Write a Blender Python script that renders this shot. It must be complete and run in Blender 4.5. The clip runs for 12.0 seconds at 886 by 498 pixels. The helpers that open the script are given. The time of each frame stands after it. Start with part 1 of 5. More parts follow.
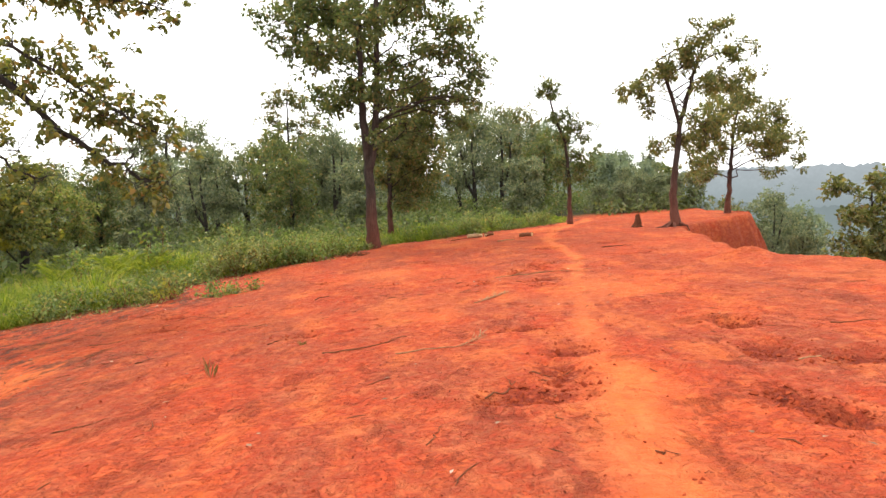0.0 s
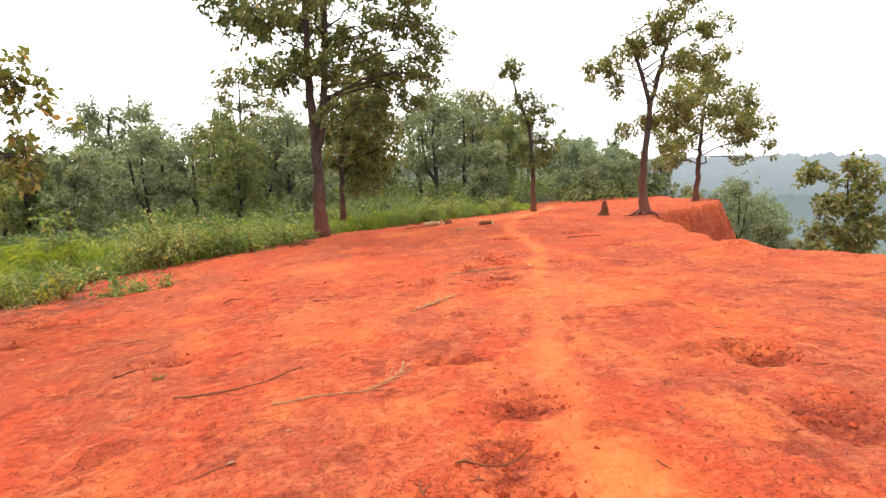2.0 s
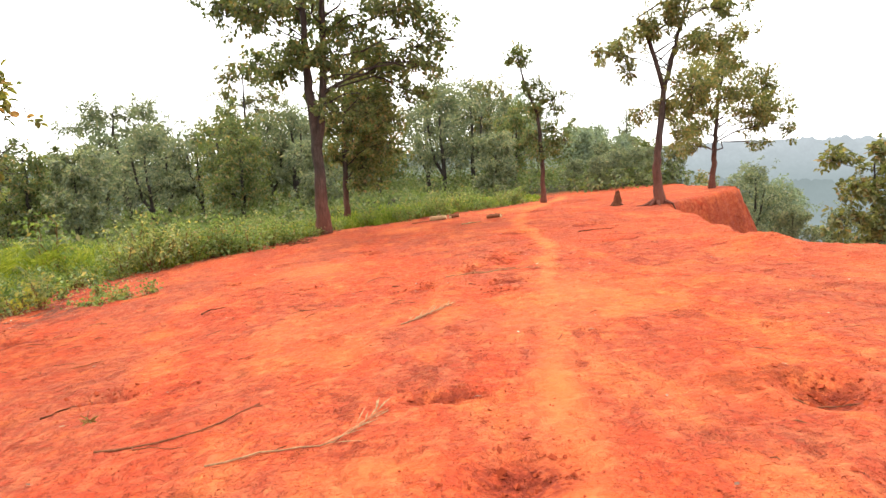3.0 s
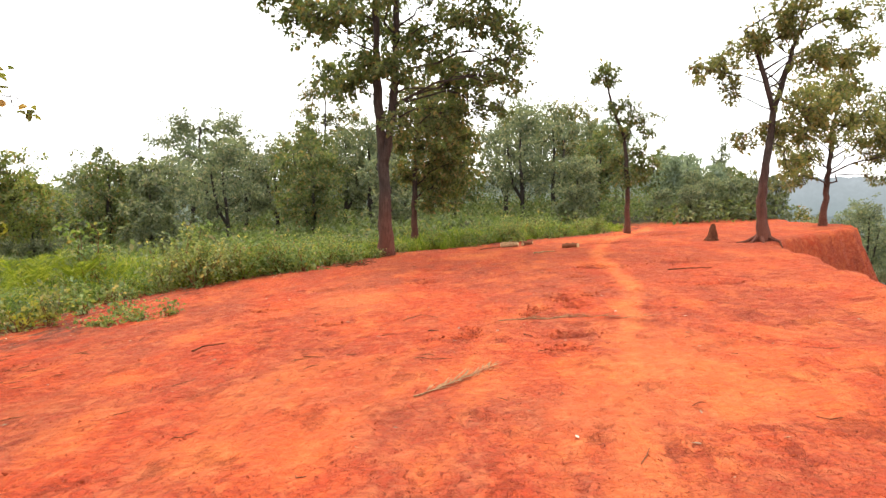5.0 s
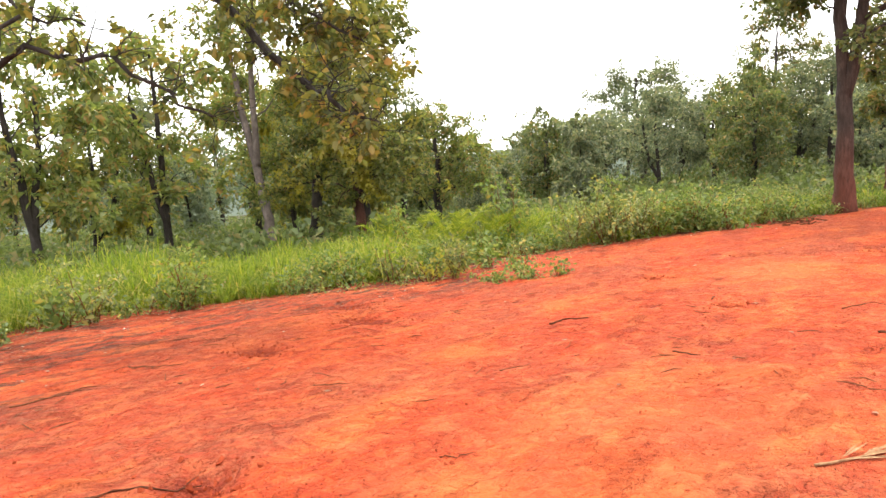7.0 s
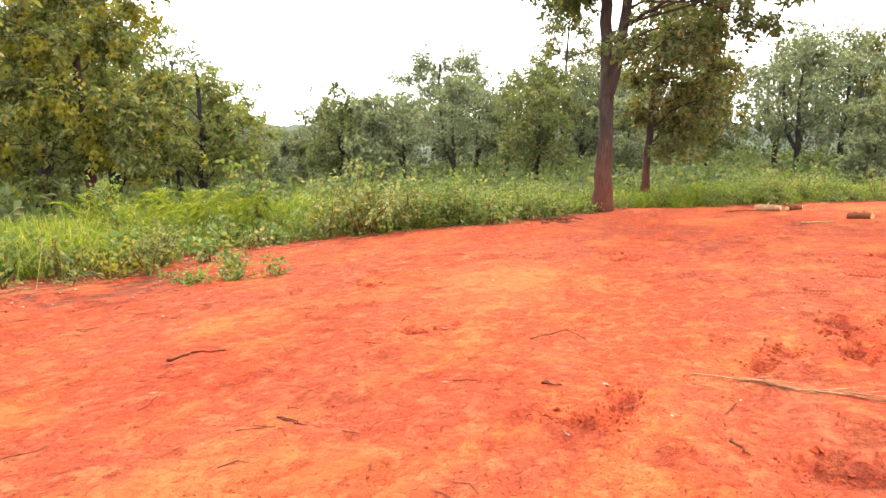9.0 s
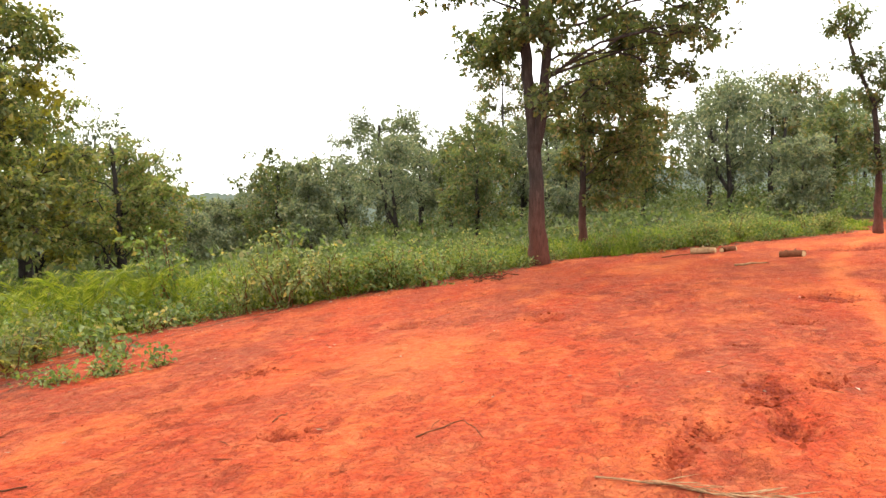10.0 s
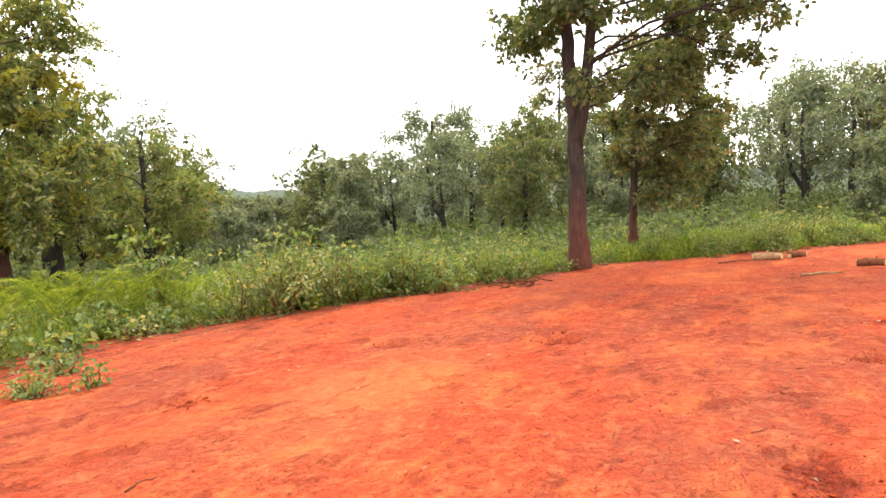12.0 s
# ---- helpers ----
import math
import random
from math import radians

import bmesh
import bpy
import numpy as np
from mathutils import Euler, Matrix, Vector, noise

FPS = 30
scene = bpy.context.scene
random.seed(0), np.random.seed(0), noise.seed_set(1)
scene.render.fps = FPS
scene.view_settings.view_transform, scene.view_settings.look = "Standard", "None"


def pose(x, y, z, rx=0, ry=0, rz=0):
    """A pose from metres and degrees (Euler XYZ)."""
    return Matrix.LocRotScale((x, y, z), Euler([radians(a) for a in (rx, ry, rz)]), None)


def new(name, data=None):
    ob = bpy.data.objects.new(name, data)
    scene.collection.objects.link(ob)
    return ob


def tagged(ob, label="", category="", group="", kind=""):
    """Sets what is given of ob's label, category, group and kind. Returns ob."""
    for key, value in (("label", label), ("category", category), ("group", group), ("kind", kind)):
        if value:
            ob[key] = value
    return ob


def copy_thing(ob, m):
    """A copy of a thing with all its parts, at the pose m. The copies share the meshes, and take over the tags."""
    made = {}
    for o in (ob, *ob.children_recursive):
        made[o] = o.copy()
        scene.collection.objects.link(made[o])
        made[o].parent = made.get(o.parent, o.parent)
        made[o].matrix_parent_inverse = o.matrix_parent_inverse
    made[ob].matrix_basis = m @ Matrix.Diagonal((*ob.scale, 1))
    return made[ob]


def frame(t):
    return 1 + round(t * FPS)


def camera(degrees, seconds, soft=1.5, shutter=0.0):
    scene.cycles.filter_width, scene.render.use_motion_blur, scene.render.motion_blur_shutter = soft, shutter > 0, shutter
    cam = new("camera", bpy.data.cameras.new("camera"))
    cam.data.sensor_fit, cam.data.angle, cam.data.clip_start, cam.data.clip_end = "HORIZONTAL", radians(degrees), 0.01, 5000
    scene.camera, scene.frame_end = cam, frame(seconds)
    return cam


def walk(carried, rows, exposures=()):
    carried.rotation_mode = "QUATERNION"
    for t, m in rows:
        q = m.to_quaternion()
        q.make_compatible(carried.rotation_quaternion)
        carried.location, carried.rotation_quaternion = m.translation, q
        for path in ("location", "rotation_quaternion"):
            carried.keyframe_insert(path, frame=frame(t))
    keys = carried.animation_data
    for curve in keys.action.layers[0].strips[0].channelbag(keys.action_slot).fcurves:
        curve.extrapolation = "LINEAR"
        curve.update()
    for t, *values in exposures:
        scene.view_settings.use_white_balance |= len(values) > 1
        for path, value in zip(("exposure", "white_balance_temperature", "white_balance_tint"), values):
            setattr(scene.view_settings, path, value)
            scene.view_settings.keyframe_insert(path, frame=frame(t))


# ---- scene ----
cam = camera(67.8, 12.0)
METRES, EYE, TILT, LEAN, TURN = 12.0, 1.5, 13.0, 1.3, 0.0
ROWS = [
    (0.0, 0.0, 0.0, 0.0, -0.22, -19.78, 0.61),
    (0.5, 0.0085, 0.0417, -0.0159, 3.22, -21.8, -0.72),
    (1.0, 0.0156, 0.0847, -0.0294, 1.58, -23.91, 0.89),
    (1.5, 0.0269, 0.1251, -0.0421, 0.33, -24.0, -0.61),
    (2.0, 0.037, 0.1654, -0.0512, -3.02, -20.95, -0.59),
    (2.5, 0.0476, 0.2017, -0.0612, -1.17, -20.79, -0.63),
    (3.0, 0.0578, 0.2433, -0.0703, -2.47, -21.64, 0.83),
    (5.0, 0.0899, 0.4054, -0.121, 4.94, -19.5, 0.45),
    (5.5, 0.088, 0.4426, -0.1333, 13.12, -21.5, 2.08),
    (6.0, 0.0856, 0.4714, -0.1437, 34.32, -21.89, 7.69),
    (6.5, 0.0838, 0.5074, -0.1549, 40.0, -20.14, 11.32),
    (7.0, 0.0917, 0.5448, -0.1671, 40.37, -19.61, 11.88),
    (7.5, 0.0898, 0.5922, -0.1784, 33.11, -20.5, 10.52),
    (9.5, 0.1283, 0.7587, -0.221, 24.12, -22.94, 4.51),
    (10.0, 0.1374, 0.7998, -0.2283, 21.14, -18.94, 6.06),
    (10.5, 0.1447, 0.8332, -0.2384, 25.72, -18.93, 5.03),
    (11.0, 0.1472, 0.8702, -0.2495, 23.23, -19.73, 5.98),
    (11.5, 0.1548, 0.8956, -0.2568, 25.16, -17.94, 8.35),
    (12.0, 0.1574, 0.9385, -0.2683, 26.53, -18.53, 7.1),
]
walk(cam, [(t, pose(0, 0, EYE, TILT, LEAN, TURN) @ pose(METRES * x, METRES * y, METRES * z, 90 + pitch, roll, yaw)) for t, x, y, z, yaw, pitch, roll in ROWS],
     [(0.0, 0.06), (0.5, 0.18), (1.0, 0.51), (1.5, 0.41), (2.0, 0.25), (2.5, 0.38), (3.0, 0.44), (5.0, 0.22), (5.5, 0.22), (6.0, 0.6), (6.5, 0.62), (7.0, 0.55), (7.5, 0.76), (9.5, 0.76), (10.0, 0.27), (10.5, 0.15), (11.0, 0.5), (11.5, 0.35), (12.0, 0.5)])

# ---- light ----
SUN_EL, SUN_AZ = 58.0, 323.0
world = bpy.data.worlds.new("overcast_sky")
scene.world = world
world.use_nodes = True
wn, wl = world.node_tree.nodes, world.node_tree.links
wn.clear()
sky = wn.new("ShaderNodeTexSky")
sky.sky_type, sky.sun_disc = "NISHITA", False
sky.sun_elevation, sky.sun_rotation = radians(SUN_EL), radians(SUN_AZ)
sky.air_density, sky.dust_density, sky.ozone_density = 1.0, 6.0, 1.0
sky_back = wn.new("ShaderNodeBackground")
sky_back.inputs["Strength"].default_value = 0.05
wl.new(sky.outputs[0], sky_back.inputs["Color"])
cloud_back = wn.new("ShaderNodeBackground")
cloud_back.inputs["Color"].default_value = (1.0, 1.0, 1.0, 1)
cloud_back.inputs["Strength"].default_value = 2.15
add = wn.new("ShaderNodeAddShader")
wl.new(sky_back.outputs[0], add.inputs[0])
wl.new(cloud_back.outputs[0], add.inputs[1])
wo = wn.new("ShaderNodeOutputWorld")
wl.new(add.outputs[0], wo.inputs["Surface"])

sun_data = bpy.data.lights.new("sun", "SUN")
sun_data.energy, sun_data.angle, sun_data.color = 2.2, radians(18), (1.0, 0.95, 0.88)
sun = new("sun", sun_data)
sun.matrix_world = pose(0, 0, 60, 90 - SUN_EL, 0, 180 - SUN_AZ)


# ---- materials ----
def mat(name):
    m = bpy.data.materials.new(name)
    m.use_nodes = True
    nt = m.node_tree
    nt.nodes.clear()
    out = nt.nodes.new("ShaderNodeOutputMaterial")
    return m, nt, out


def node(nt, kind, ins=None, **props):
    n = nt.nodes.new(kind)
    for k, v in props.items():
        setattr(n, k, v)
    for k, v in (ins or {}).items():
        if isinstance(v, bpy.types.NodeSocket):
            nt.links.new(v, n.inputs[k])
        else:
            n.inputs[k].default_value = v
    return n


def coords(nt, scale=(1, 1, 1), world_space=True):
    if world_space:
        src = node(nt, "ShaderNodeNewGeometry").outputs["Position"]
    else:
        src = node(nt, "ShaderNodeTexCoord").outputs["Object"]
    return node(nt, "ShaderNodeMapping", {"Vector": src, "Scale": scale}).outputs[0]


def noise_fac(nt, vec, scale, detail=4.0, rough=0.55, lo=0.35, hi=0.65):
    n = node(nt, "ShaderNodeTexNoise", {"Vector": vec, "Scale": scale, "Detail": detail, "Roughness": rough})
    r = node(nt, "ShaderNodeMapRange", {"Value": n.outputs["Fac"], "From Min": lo, "From Max": hi})
    return r.outputs["Result"]


def mixc(nt, fac, a, b, blend="MIX"):
    n = nt.nodes.new("ShaderNodeMix")
    n.data_type, n.blend_type = "RGBA", blend
    for sock, v in ((n.inputs[0], fac), (n.inputs[6], a), (n.inputs[7], b)):
        if isinstance(v, bpy.types.NodeSocket):
            nt.links.new(v, sock)
        else:
            sock.default_value = v if not isinstance(v, tuple) or len(v) == 4 else (*v, 1)
    return n.outputs[2]


def mul(nt, a, b, op="MULTIPLY"):
    n = nt.nodes.new("ShaderNodeMath")
    n.operation, n.use_clamp = op, True
    for sock, v in zip(n.inputs, (a, b)):
        if isinstance(v, bpy.types.NodeSocket):
            nt.links.new(v, sock)
        else:
            sock.default_value = v
    return n.outputs[0]


def bump(nt, height, strength, dist, normal=None):
    n = node(nt, "ShaderNodeBump", {"Height": height, "Strength": strength, "Distance": dist})
    if normal is not None:
        nt.links.new(normal, n.inputs["Normal"])
    return n.outputs[0]


def soil_material():
    m, nt, out = mat("red_lateritic_soil")
    p = coords(nt)
    flat = coords(nt, (1, 0.45, 1))
    broad = noise_fac(nt, flat, 0.55, 6, 0.62, 0.40, 0.60)
    col = mixc(nt, broad, (0.67, 0.083, 0.024), (0.77, 0.128, 0.036))
    # smooth washed skins of paler orange, drawn out down the slope
    skin = noise_fac(nt, coords(nt, (1, 0.36, 1)), 1.7, 7, 0.66, 0.50, 0.62)
    col = mixc(nt, mul(nt, skin, 0.72), col, (0.84, 0.196, 0.050))
    # a thin brownish crust of grains that lies in wide patches between them
    lying = node(nt, "ShaderNodeAttribute", attribute_name="crusted").outputs["Fac"]
    crust = mul(nt, noise_fac(nt, flat, 0.75, 8, 0.68, 0.42, 0.56), mul(nt, mul(nt, lying, 0.45), 0.72, "ADD"))
    bare = node(nt, "ShaderNodeMath", {0: 1.0, 1: mul(nt, skin, 0.65)}, operation="SUBTRACT").outputs[0]
    crust = mul(nt, crust, bare)
    lumps = noise_fac(nt, coords(nt, (1, 0.8, 1)), 11.0, 4, 0.55, 0.42, 0.60)
    grain = noise_fac(nt, p, 34.0, 4, 0.65, 0.42, 0.62)
    col = mixc(nt, mul(nt, crust, 0.74), col, (0.43, 0.120, 0.058))
    col = mixc(nt, mul(nt, mul(nt, crust, grain), 0.58), col, (0.27, 0.072, 0.038))
    specks = noise_fac(nt, coords(nt, (0.8, 1, 1)), 21.0, 3, 0.6, 0.49, 0.58)
    col = mixc(nt, mul(nt, mul(nt, specks, bare), 0.58), col, (0.36, 0.050, 0.022))
    # the trodden surface breaks into hand-sized redder lumps and paler chips
    col = mixc(nt, mul(nt, mul(nt, lumps, bare), 0.58), col, (0.45, 0.052, 0.020))
    chips = noise_fac(nt, coords(nt, (1, 0.7, 1)), 6.5, 4, 0.58, 0.53, 0.64)
    col = mixc(nt, mul(nt, chips, 0.36), col, (0.86, 0.240, 0.088))
    # shadows of small steps are painted as short darker marks across the soil
    step_shadows = noise_fac(nt, coords(nt, (0.5, 1.4, 1)), 4.6, 5, 0.65, 0.575, 0.66)
    col = mixc(nt, mul(nt, step_shadows, 0.58), col, (0.42, 0.052, 0.020))
    # scarred ledges hold painted shadow and damper earth; small hollows are darker
    damp_shadow_scars = noise_fac(nt, coords(nt, (1, 0.55, 1)), 2.6, 8, 0.70, 0.565, 0.64)
    col = mixc(nt, mul(nt, damp_shadow_scars, 0.58), col, (0.32, 0.046, 0.019))
    pits = noise_fac(nt, coords(nt, (1, 0.6, 1)), 16.0, 4, 0.6, 0.63, 0.70)
    col = mixc(nt, mul(nt, pits, 0.55), col, (0.28, 0.044, 0.020))
    col = mixc(nt, mul(nt, grain, 0.10), col, (0.88, 0.30, 0.13))
    sand = node(nt, "ShaderNodeAttribute", attribute_name="sand").outputs["Fac"]
    edge = noise_fac(nt, coords(nt, (1, 0.5, 1)), 3.2, 5, 0.65, 0.25, 0.75)
    sandy = node(nt, "ShaderNodeMapRange", {"Value": mul(nt, sand, mul(nt, edge, 0.6, "ADD")), "From Min": 0.18, "From Max": 0.90}).outputs[0]
    sand_col = mixc(nt, broad, (0.82, 0.185, 0.038), (0.86, 0.235, 0.054))
    col = mixc(nt, mul(nt, sandy, 0.52), col, sand_col)
    # mask of dug earth, plus the painted shade of the cutting face
    loose = node(nt, "ShaderNodeAttribute", attribute_name="loose").outputs["Fac"]
    dug_and_shade = mul(nt, loose, mul(nt, noise_fac(nt, p, 14.0, 4, 0.6, 0.40, 0.58), 0.35, "ADD"))
    col = mixc(nt, mul(nt, dug_and_shade, 0.85), col, (0.25, 0.034, 0.015))
    litter = node(nt, "ShaderNodeAttribute", attribute_name="litter").outputs["Fac"]
    streak = noise_fac(nt, coords(nt, (1, 0.22, 1)), 4.2, 7, 0.72, 0.47, 0.55)
    lit = mul(nt, mul(nt, litter, 2.4), mul(nt, streak, noise_fac(nt, coords(nt, (1, 0.6, 1)), 7.0, 6, 0.75, 0.36, 0.52)))
    lit_col = mixc(nt, grain, (0.085, 0.040, 0.026), (0.17, 0.080, 0.050))
    col = mixc(nt, mul(nt, lit, 0.84), col, lit_col)
    wood = node(nt, "ShaderNodeAttribute", attribute_name="forest").outputs["Fac"]
    floor_col = mixc(nt, noise_fac(nt, p, 1.1, 5, 0.7), (0.045, 0.065, 0.020), (0.10, 0.075, 0.035))
    col = mixc(nt, wood, col, floor_col)
    col = mixc(nt, 1.0, col, (0.66, 0.665, 0.67), "MULTIPLY")
    even = node(nt, "ShaderNodeMath", {0: 1.0, 1: mul(nt, sandy, 0.8)}, operation="SUBTRACT").outputs[0]
    b = bump(nt, skin, 0.4, 0.04)
    b = bump(nt, mul(nt, lumps, even), 0.9, 0.030, b)
    b = bump(nt, mul(nt, grain, even), 0.8, 0.012, b)
    inv = node(nt, "ShaderNodeMath", {0: 1.0, 1: damp_shadow_scars}, operation="SUBTRACT").outputs[0]
    b = bump(nt, inv, 0.8, 0.03, b)
    bs = node(nt, "ShaderNodeBsdfPrincipled", {"Base Color": col, "Roughness": 0.95, "Normal": b})
    bs.inputs["Specular IOR Level"].default_value = 0.10
    nt.links.new(bs.outputs[0], out.inputs[0])
    return m


def bark_material(name, dark, light, red_foot=0.0):
    m, nt, out = mat(name)
    p = coords(nt, (1, 1, 0.22))
    n1 = noise_fac(nt, p, 14.0, 6, 0.7, 0.3, 0.7)
    n2 = noise_fac(nt, coords(nt, (1, 1, 0.5)), 4.5, 5, 0.65, 0.42, 0.58)
    col = mixc(nt, n1, dark, light)
    col = mixc(nt, mul(nt, n2, 0.6), col, tuple(0.30 * c for c in light))
    if red_foot:
        # red dust splashed on the foot of the trunk
        z = node(nt, "ShaderNodeSeparateXYZ", {"Vector": node(nt, "ShaderNodeTexCoord").outputs["Object"]}).outputs["Z"]
        foot = node(nt, "ShaderNodeMapRange", {"Value": z, "From Min": red_foot, "From Max": 0.2}).outputs[0]
        foot = mul(nt, foot, mul(nt, n1, 0.45, "ADD"))
        col = mixc(nt, mul(nt, foot, 0.58), col, (0.19, 0.052, 0.028))
    b = bump(nt, n1, 0.9, 0.03)
    bs = node(nt, "ShaderNodeBsdfPrincipled", {"Base Color": col, "Roughness": 0.9, "Normal": b})
    bs.inputs["Specular IOR Level"].default_value = 0.2
    nt.links.new(bs.outputs[0], out.inputs[0])
    return m


def leaf_material(name, cols, rough=0.5, trans=0.40, gain=1.55, gloss=0.28, glow=(1.25, 1.3, 0.65), dull=0.10, young=None):
    """cols: (position, colour) stops for the leaf-to-leaf spread."""
    m, nt, out = mat(name)
    rnd = node(nt, "ShaderNodeNewGeometry").outputs["Random Per Island"]
    ramp = node(nt, "ShaderNodeValToRGB", {"Fac": rnd})
    el = ramp.color_ramp.elements
    while len(el) < len(cols):
        el.new(0.5)
    for e, (pos, c) in zip(el, cols):
        grey = dull * (c[0] + c[1]) / 2
        e.position, e.color = pos, (gain * (0.92 * c[0] + 0.5 * grey), gain * (0.90 * c[1] + 0.5 * grey), gain * (0.92 * c[2] + grey), 1)
    patch = noise_fac(nt, coords(nt), 0.9, 3, 0.5, 0.35, 0.65)
    col = mixc(nt, mul(nt, patch, 0.5), ramp.outputs[0], mixc(nt, 1.0, ramp.outputs[0], (1.22, 1.18, 0.95), "MULTIPLY"))
    if young:
        # whole sprays of young leaves of another colour
        col = mixc(nt, mul(nt, noise_fac(nt, coords(nt), 0.75, 2, 0.5, 0.53, 0.62), 0.8), col, young)
    bs = node(nt, "ShaderNodeBsdfPrincipled", {"Base Color": col, "Roughness": rough})
    bs.inputs["Specular IOR Level"].default_value = gloss
    tr = node(nt, "ShaderNodeBsdfTranslucent", {"Color": mixc(nt, 1.0, col, glow, "MULTIPLY")})
    mx = node(nt, "ShaderNodeMixShader", {0: trans})
    nt.links.new(bs.outputs[0], mx.inputs[1])
    nt.links.new(tr.outputs[0], mx.inputs[2])
    nt.links.new(mx.outputs[0], out.inputs[0])
    return m


def plain_material(name, a, b, scale=12.0, rough=0.85, stretch=(1, 1, 1), bumpy=0.4):
    m, nt, out = mat(name)
    p = coords(nt, stretch, world_space=False)
    n = noise_fac(nt, p, scale, 5, 0.65, 0.3, 0.7)
    n2 = noise_fac(nt, p, scale * 5, 4, 0.65, 0.3, 0.7)
    col = mixc(nt, n, a, b)
    col = mixc(nt, mul(nt, n2, 0.35), col, tuple(0.55 * c for c in a))
    bs = node(nt, "ShaderNodeBsdfPrincipled", {"Base Color": col, "Roughness": rough, "Normal": bump(nt, n2, bumpy, 0.004)})
    bs.inputs["Specular IOR Level"].default_value = 0.04
    nt.links.new(bs.outputs[0], out.inputs[0])
    return m


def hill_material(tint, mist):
    m, nt, out = mat("hill_painted_mist")
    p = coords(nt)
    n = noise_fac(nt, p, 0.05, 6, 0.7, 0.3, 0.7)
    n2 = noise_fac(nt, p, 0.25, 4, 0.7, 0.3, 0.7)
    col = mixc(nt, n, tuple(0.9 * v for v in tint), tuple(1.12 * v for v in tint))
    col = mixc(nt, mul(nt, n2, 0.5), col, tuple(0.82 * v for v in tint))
    # haze is painted in: the self-lit colour turns to mist towards the valley
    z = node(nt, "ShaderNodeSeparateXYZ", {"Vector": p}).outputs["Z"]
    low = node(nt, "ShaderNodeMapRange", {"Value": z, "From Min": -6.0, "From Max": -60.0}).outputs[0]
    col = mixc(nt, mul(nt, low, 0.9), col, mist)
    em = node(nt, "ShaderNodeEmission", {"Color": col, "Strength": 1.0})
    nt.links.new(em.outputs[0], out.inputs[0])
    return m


SOIL = soil_material()
BARK = bark_material("sal_bark", (0.018, 0.012, 0.010), (0.090, 0.060, 0.047), 2.6)
BARK_DARK = bark_material("dark_bark", (0.026, 0.021, 0.017), (0.070, 0.056, 0.046))
BARK_PALE = bark_material("pale_bark", (0.11, 0.085, 0.07), (0.24, 0.19, 0.16))
LEAF_DARK = leaf_material("leaf_deep_green", [(0, (0.036, 0.048, 0.018)), (0.45, (0.060, 0.076, 0.025)), (0.8, (0.090, 0.098, 0.034)), (0.93, (0.15, 0.10, 0.035)), (1, (0.10, 0.12, 0.04))], gain=1.75, trans=0.52)
LEAF_OLIVE = leaf_material("leaf_olive", [(0, (0.060, 0.080, 0.022)), (0.4, (0.105, 0.132, 0.032)), (0.75, (0.155, 0.165, 0.045)), (0.92, (0.20, 0.12, 0.035)), (1, (0.16, 0.17, 0.045))], gain=1.62, trans=0.52)
LEAF_SAL = leaf_material("leaf_dull_olive", [(0, (0.050, 0.058, 0.020)), (0.42, (0.086, 0.094, 0.029)), (0.76, (0.135, 0.130, 0.040)), (0.92, (0.18, 0.115, 0.045)), (1, (0.15, 0.15, 0.05))], gain=1.62, trans=0.50)
LEAF_RUST = leaf_material("leaf_rusty", [(0, (0.042, 0.050, 0.018)), (0.45, (0.072, 0.080, 0.024)), (0.8, (0.12, 0.105, 0.032)), (1, (0.19, 0.105, 0.045))], gain=1.7, trans=0.52)
LEAF_YELLOW = leaf_material("leaf_yellow_green", [(0, (0.046, 0.060, 0.018)), (0.45, (0.088, 0.104, 0.028)), (0.80, (0.145, 0.152, 0.038)), (1, (0.22, 0.16, 0.04))], gain=1.45, trans=0.50, young=(0.34, 0.28, 0.035))
# distance haze is put into these two leaf colours: greyed, then paler
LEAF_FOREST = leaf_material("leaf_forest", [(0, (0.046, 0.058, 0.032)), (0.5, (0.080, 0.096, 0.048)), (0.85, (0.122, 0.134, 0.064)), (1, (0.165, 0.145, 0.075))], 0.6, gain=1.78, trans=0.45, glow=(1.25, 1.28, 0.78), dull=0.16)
LEAF_FAR_HAZED = leaf_material("leaf_far_hazed", [(0, (0.082, 0.106, 0.070)), (0.5, (0.112, 0.140, 0.088)), (1, (0.15, 0.172, 0.108))], 0.8, glow=(1.25, 1.3, 0.8))
LEAF_UNDER = leaf_material("leaf_undergrowth", [(0, (0.055, 0.078, 0.022)), (0.5, (0.095, 0.125, 0.034)), (0.85, (0.14, 0.165, 0.05)), (1, (0.19, 0.15, 0.06))], 0.6, gain=1.15)
LEAF_BRASS = leaf_material("leaf_brassy", [(0, (0.050, 0.060, 0.018)), (0.45, (0.088, 0.096, 0.026)), (0.78, (0.130, 0.125, 0.030)), (0.90, (0.19, 0.142, 0.034)), (1, (0.22, 0.125, 0.045))], gain=1.5, trans=0.50, dull=0.06)
LEAF_SHRUB = leaf_material("leaf_shrub", [(0, (0.058, 0.090, 0.022)), (0.45, (0.105, 0.150, 0.036)), (0.8, (0.175, 0.215, 0.060)), (0.94, (0.24, 0.20, 0.05)), (1, (0.20, 0.11, 0.05))], gain=1.3, dull=0.03)
GRASS = leaf_material("grass_blade", [(0, (0.066, 0.100, 0.012)), (0.45, (0.112, 0.160, 0.018)), (0.80, (0.185, 0.215, 0.026)), (0.95, (0.27, 0.25, 0.05)), (1, (0.34, 0.25, 0.10))], 0.6, 0.50, 1.30, 0.06, dull=0.0)
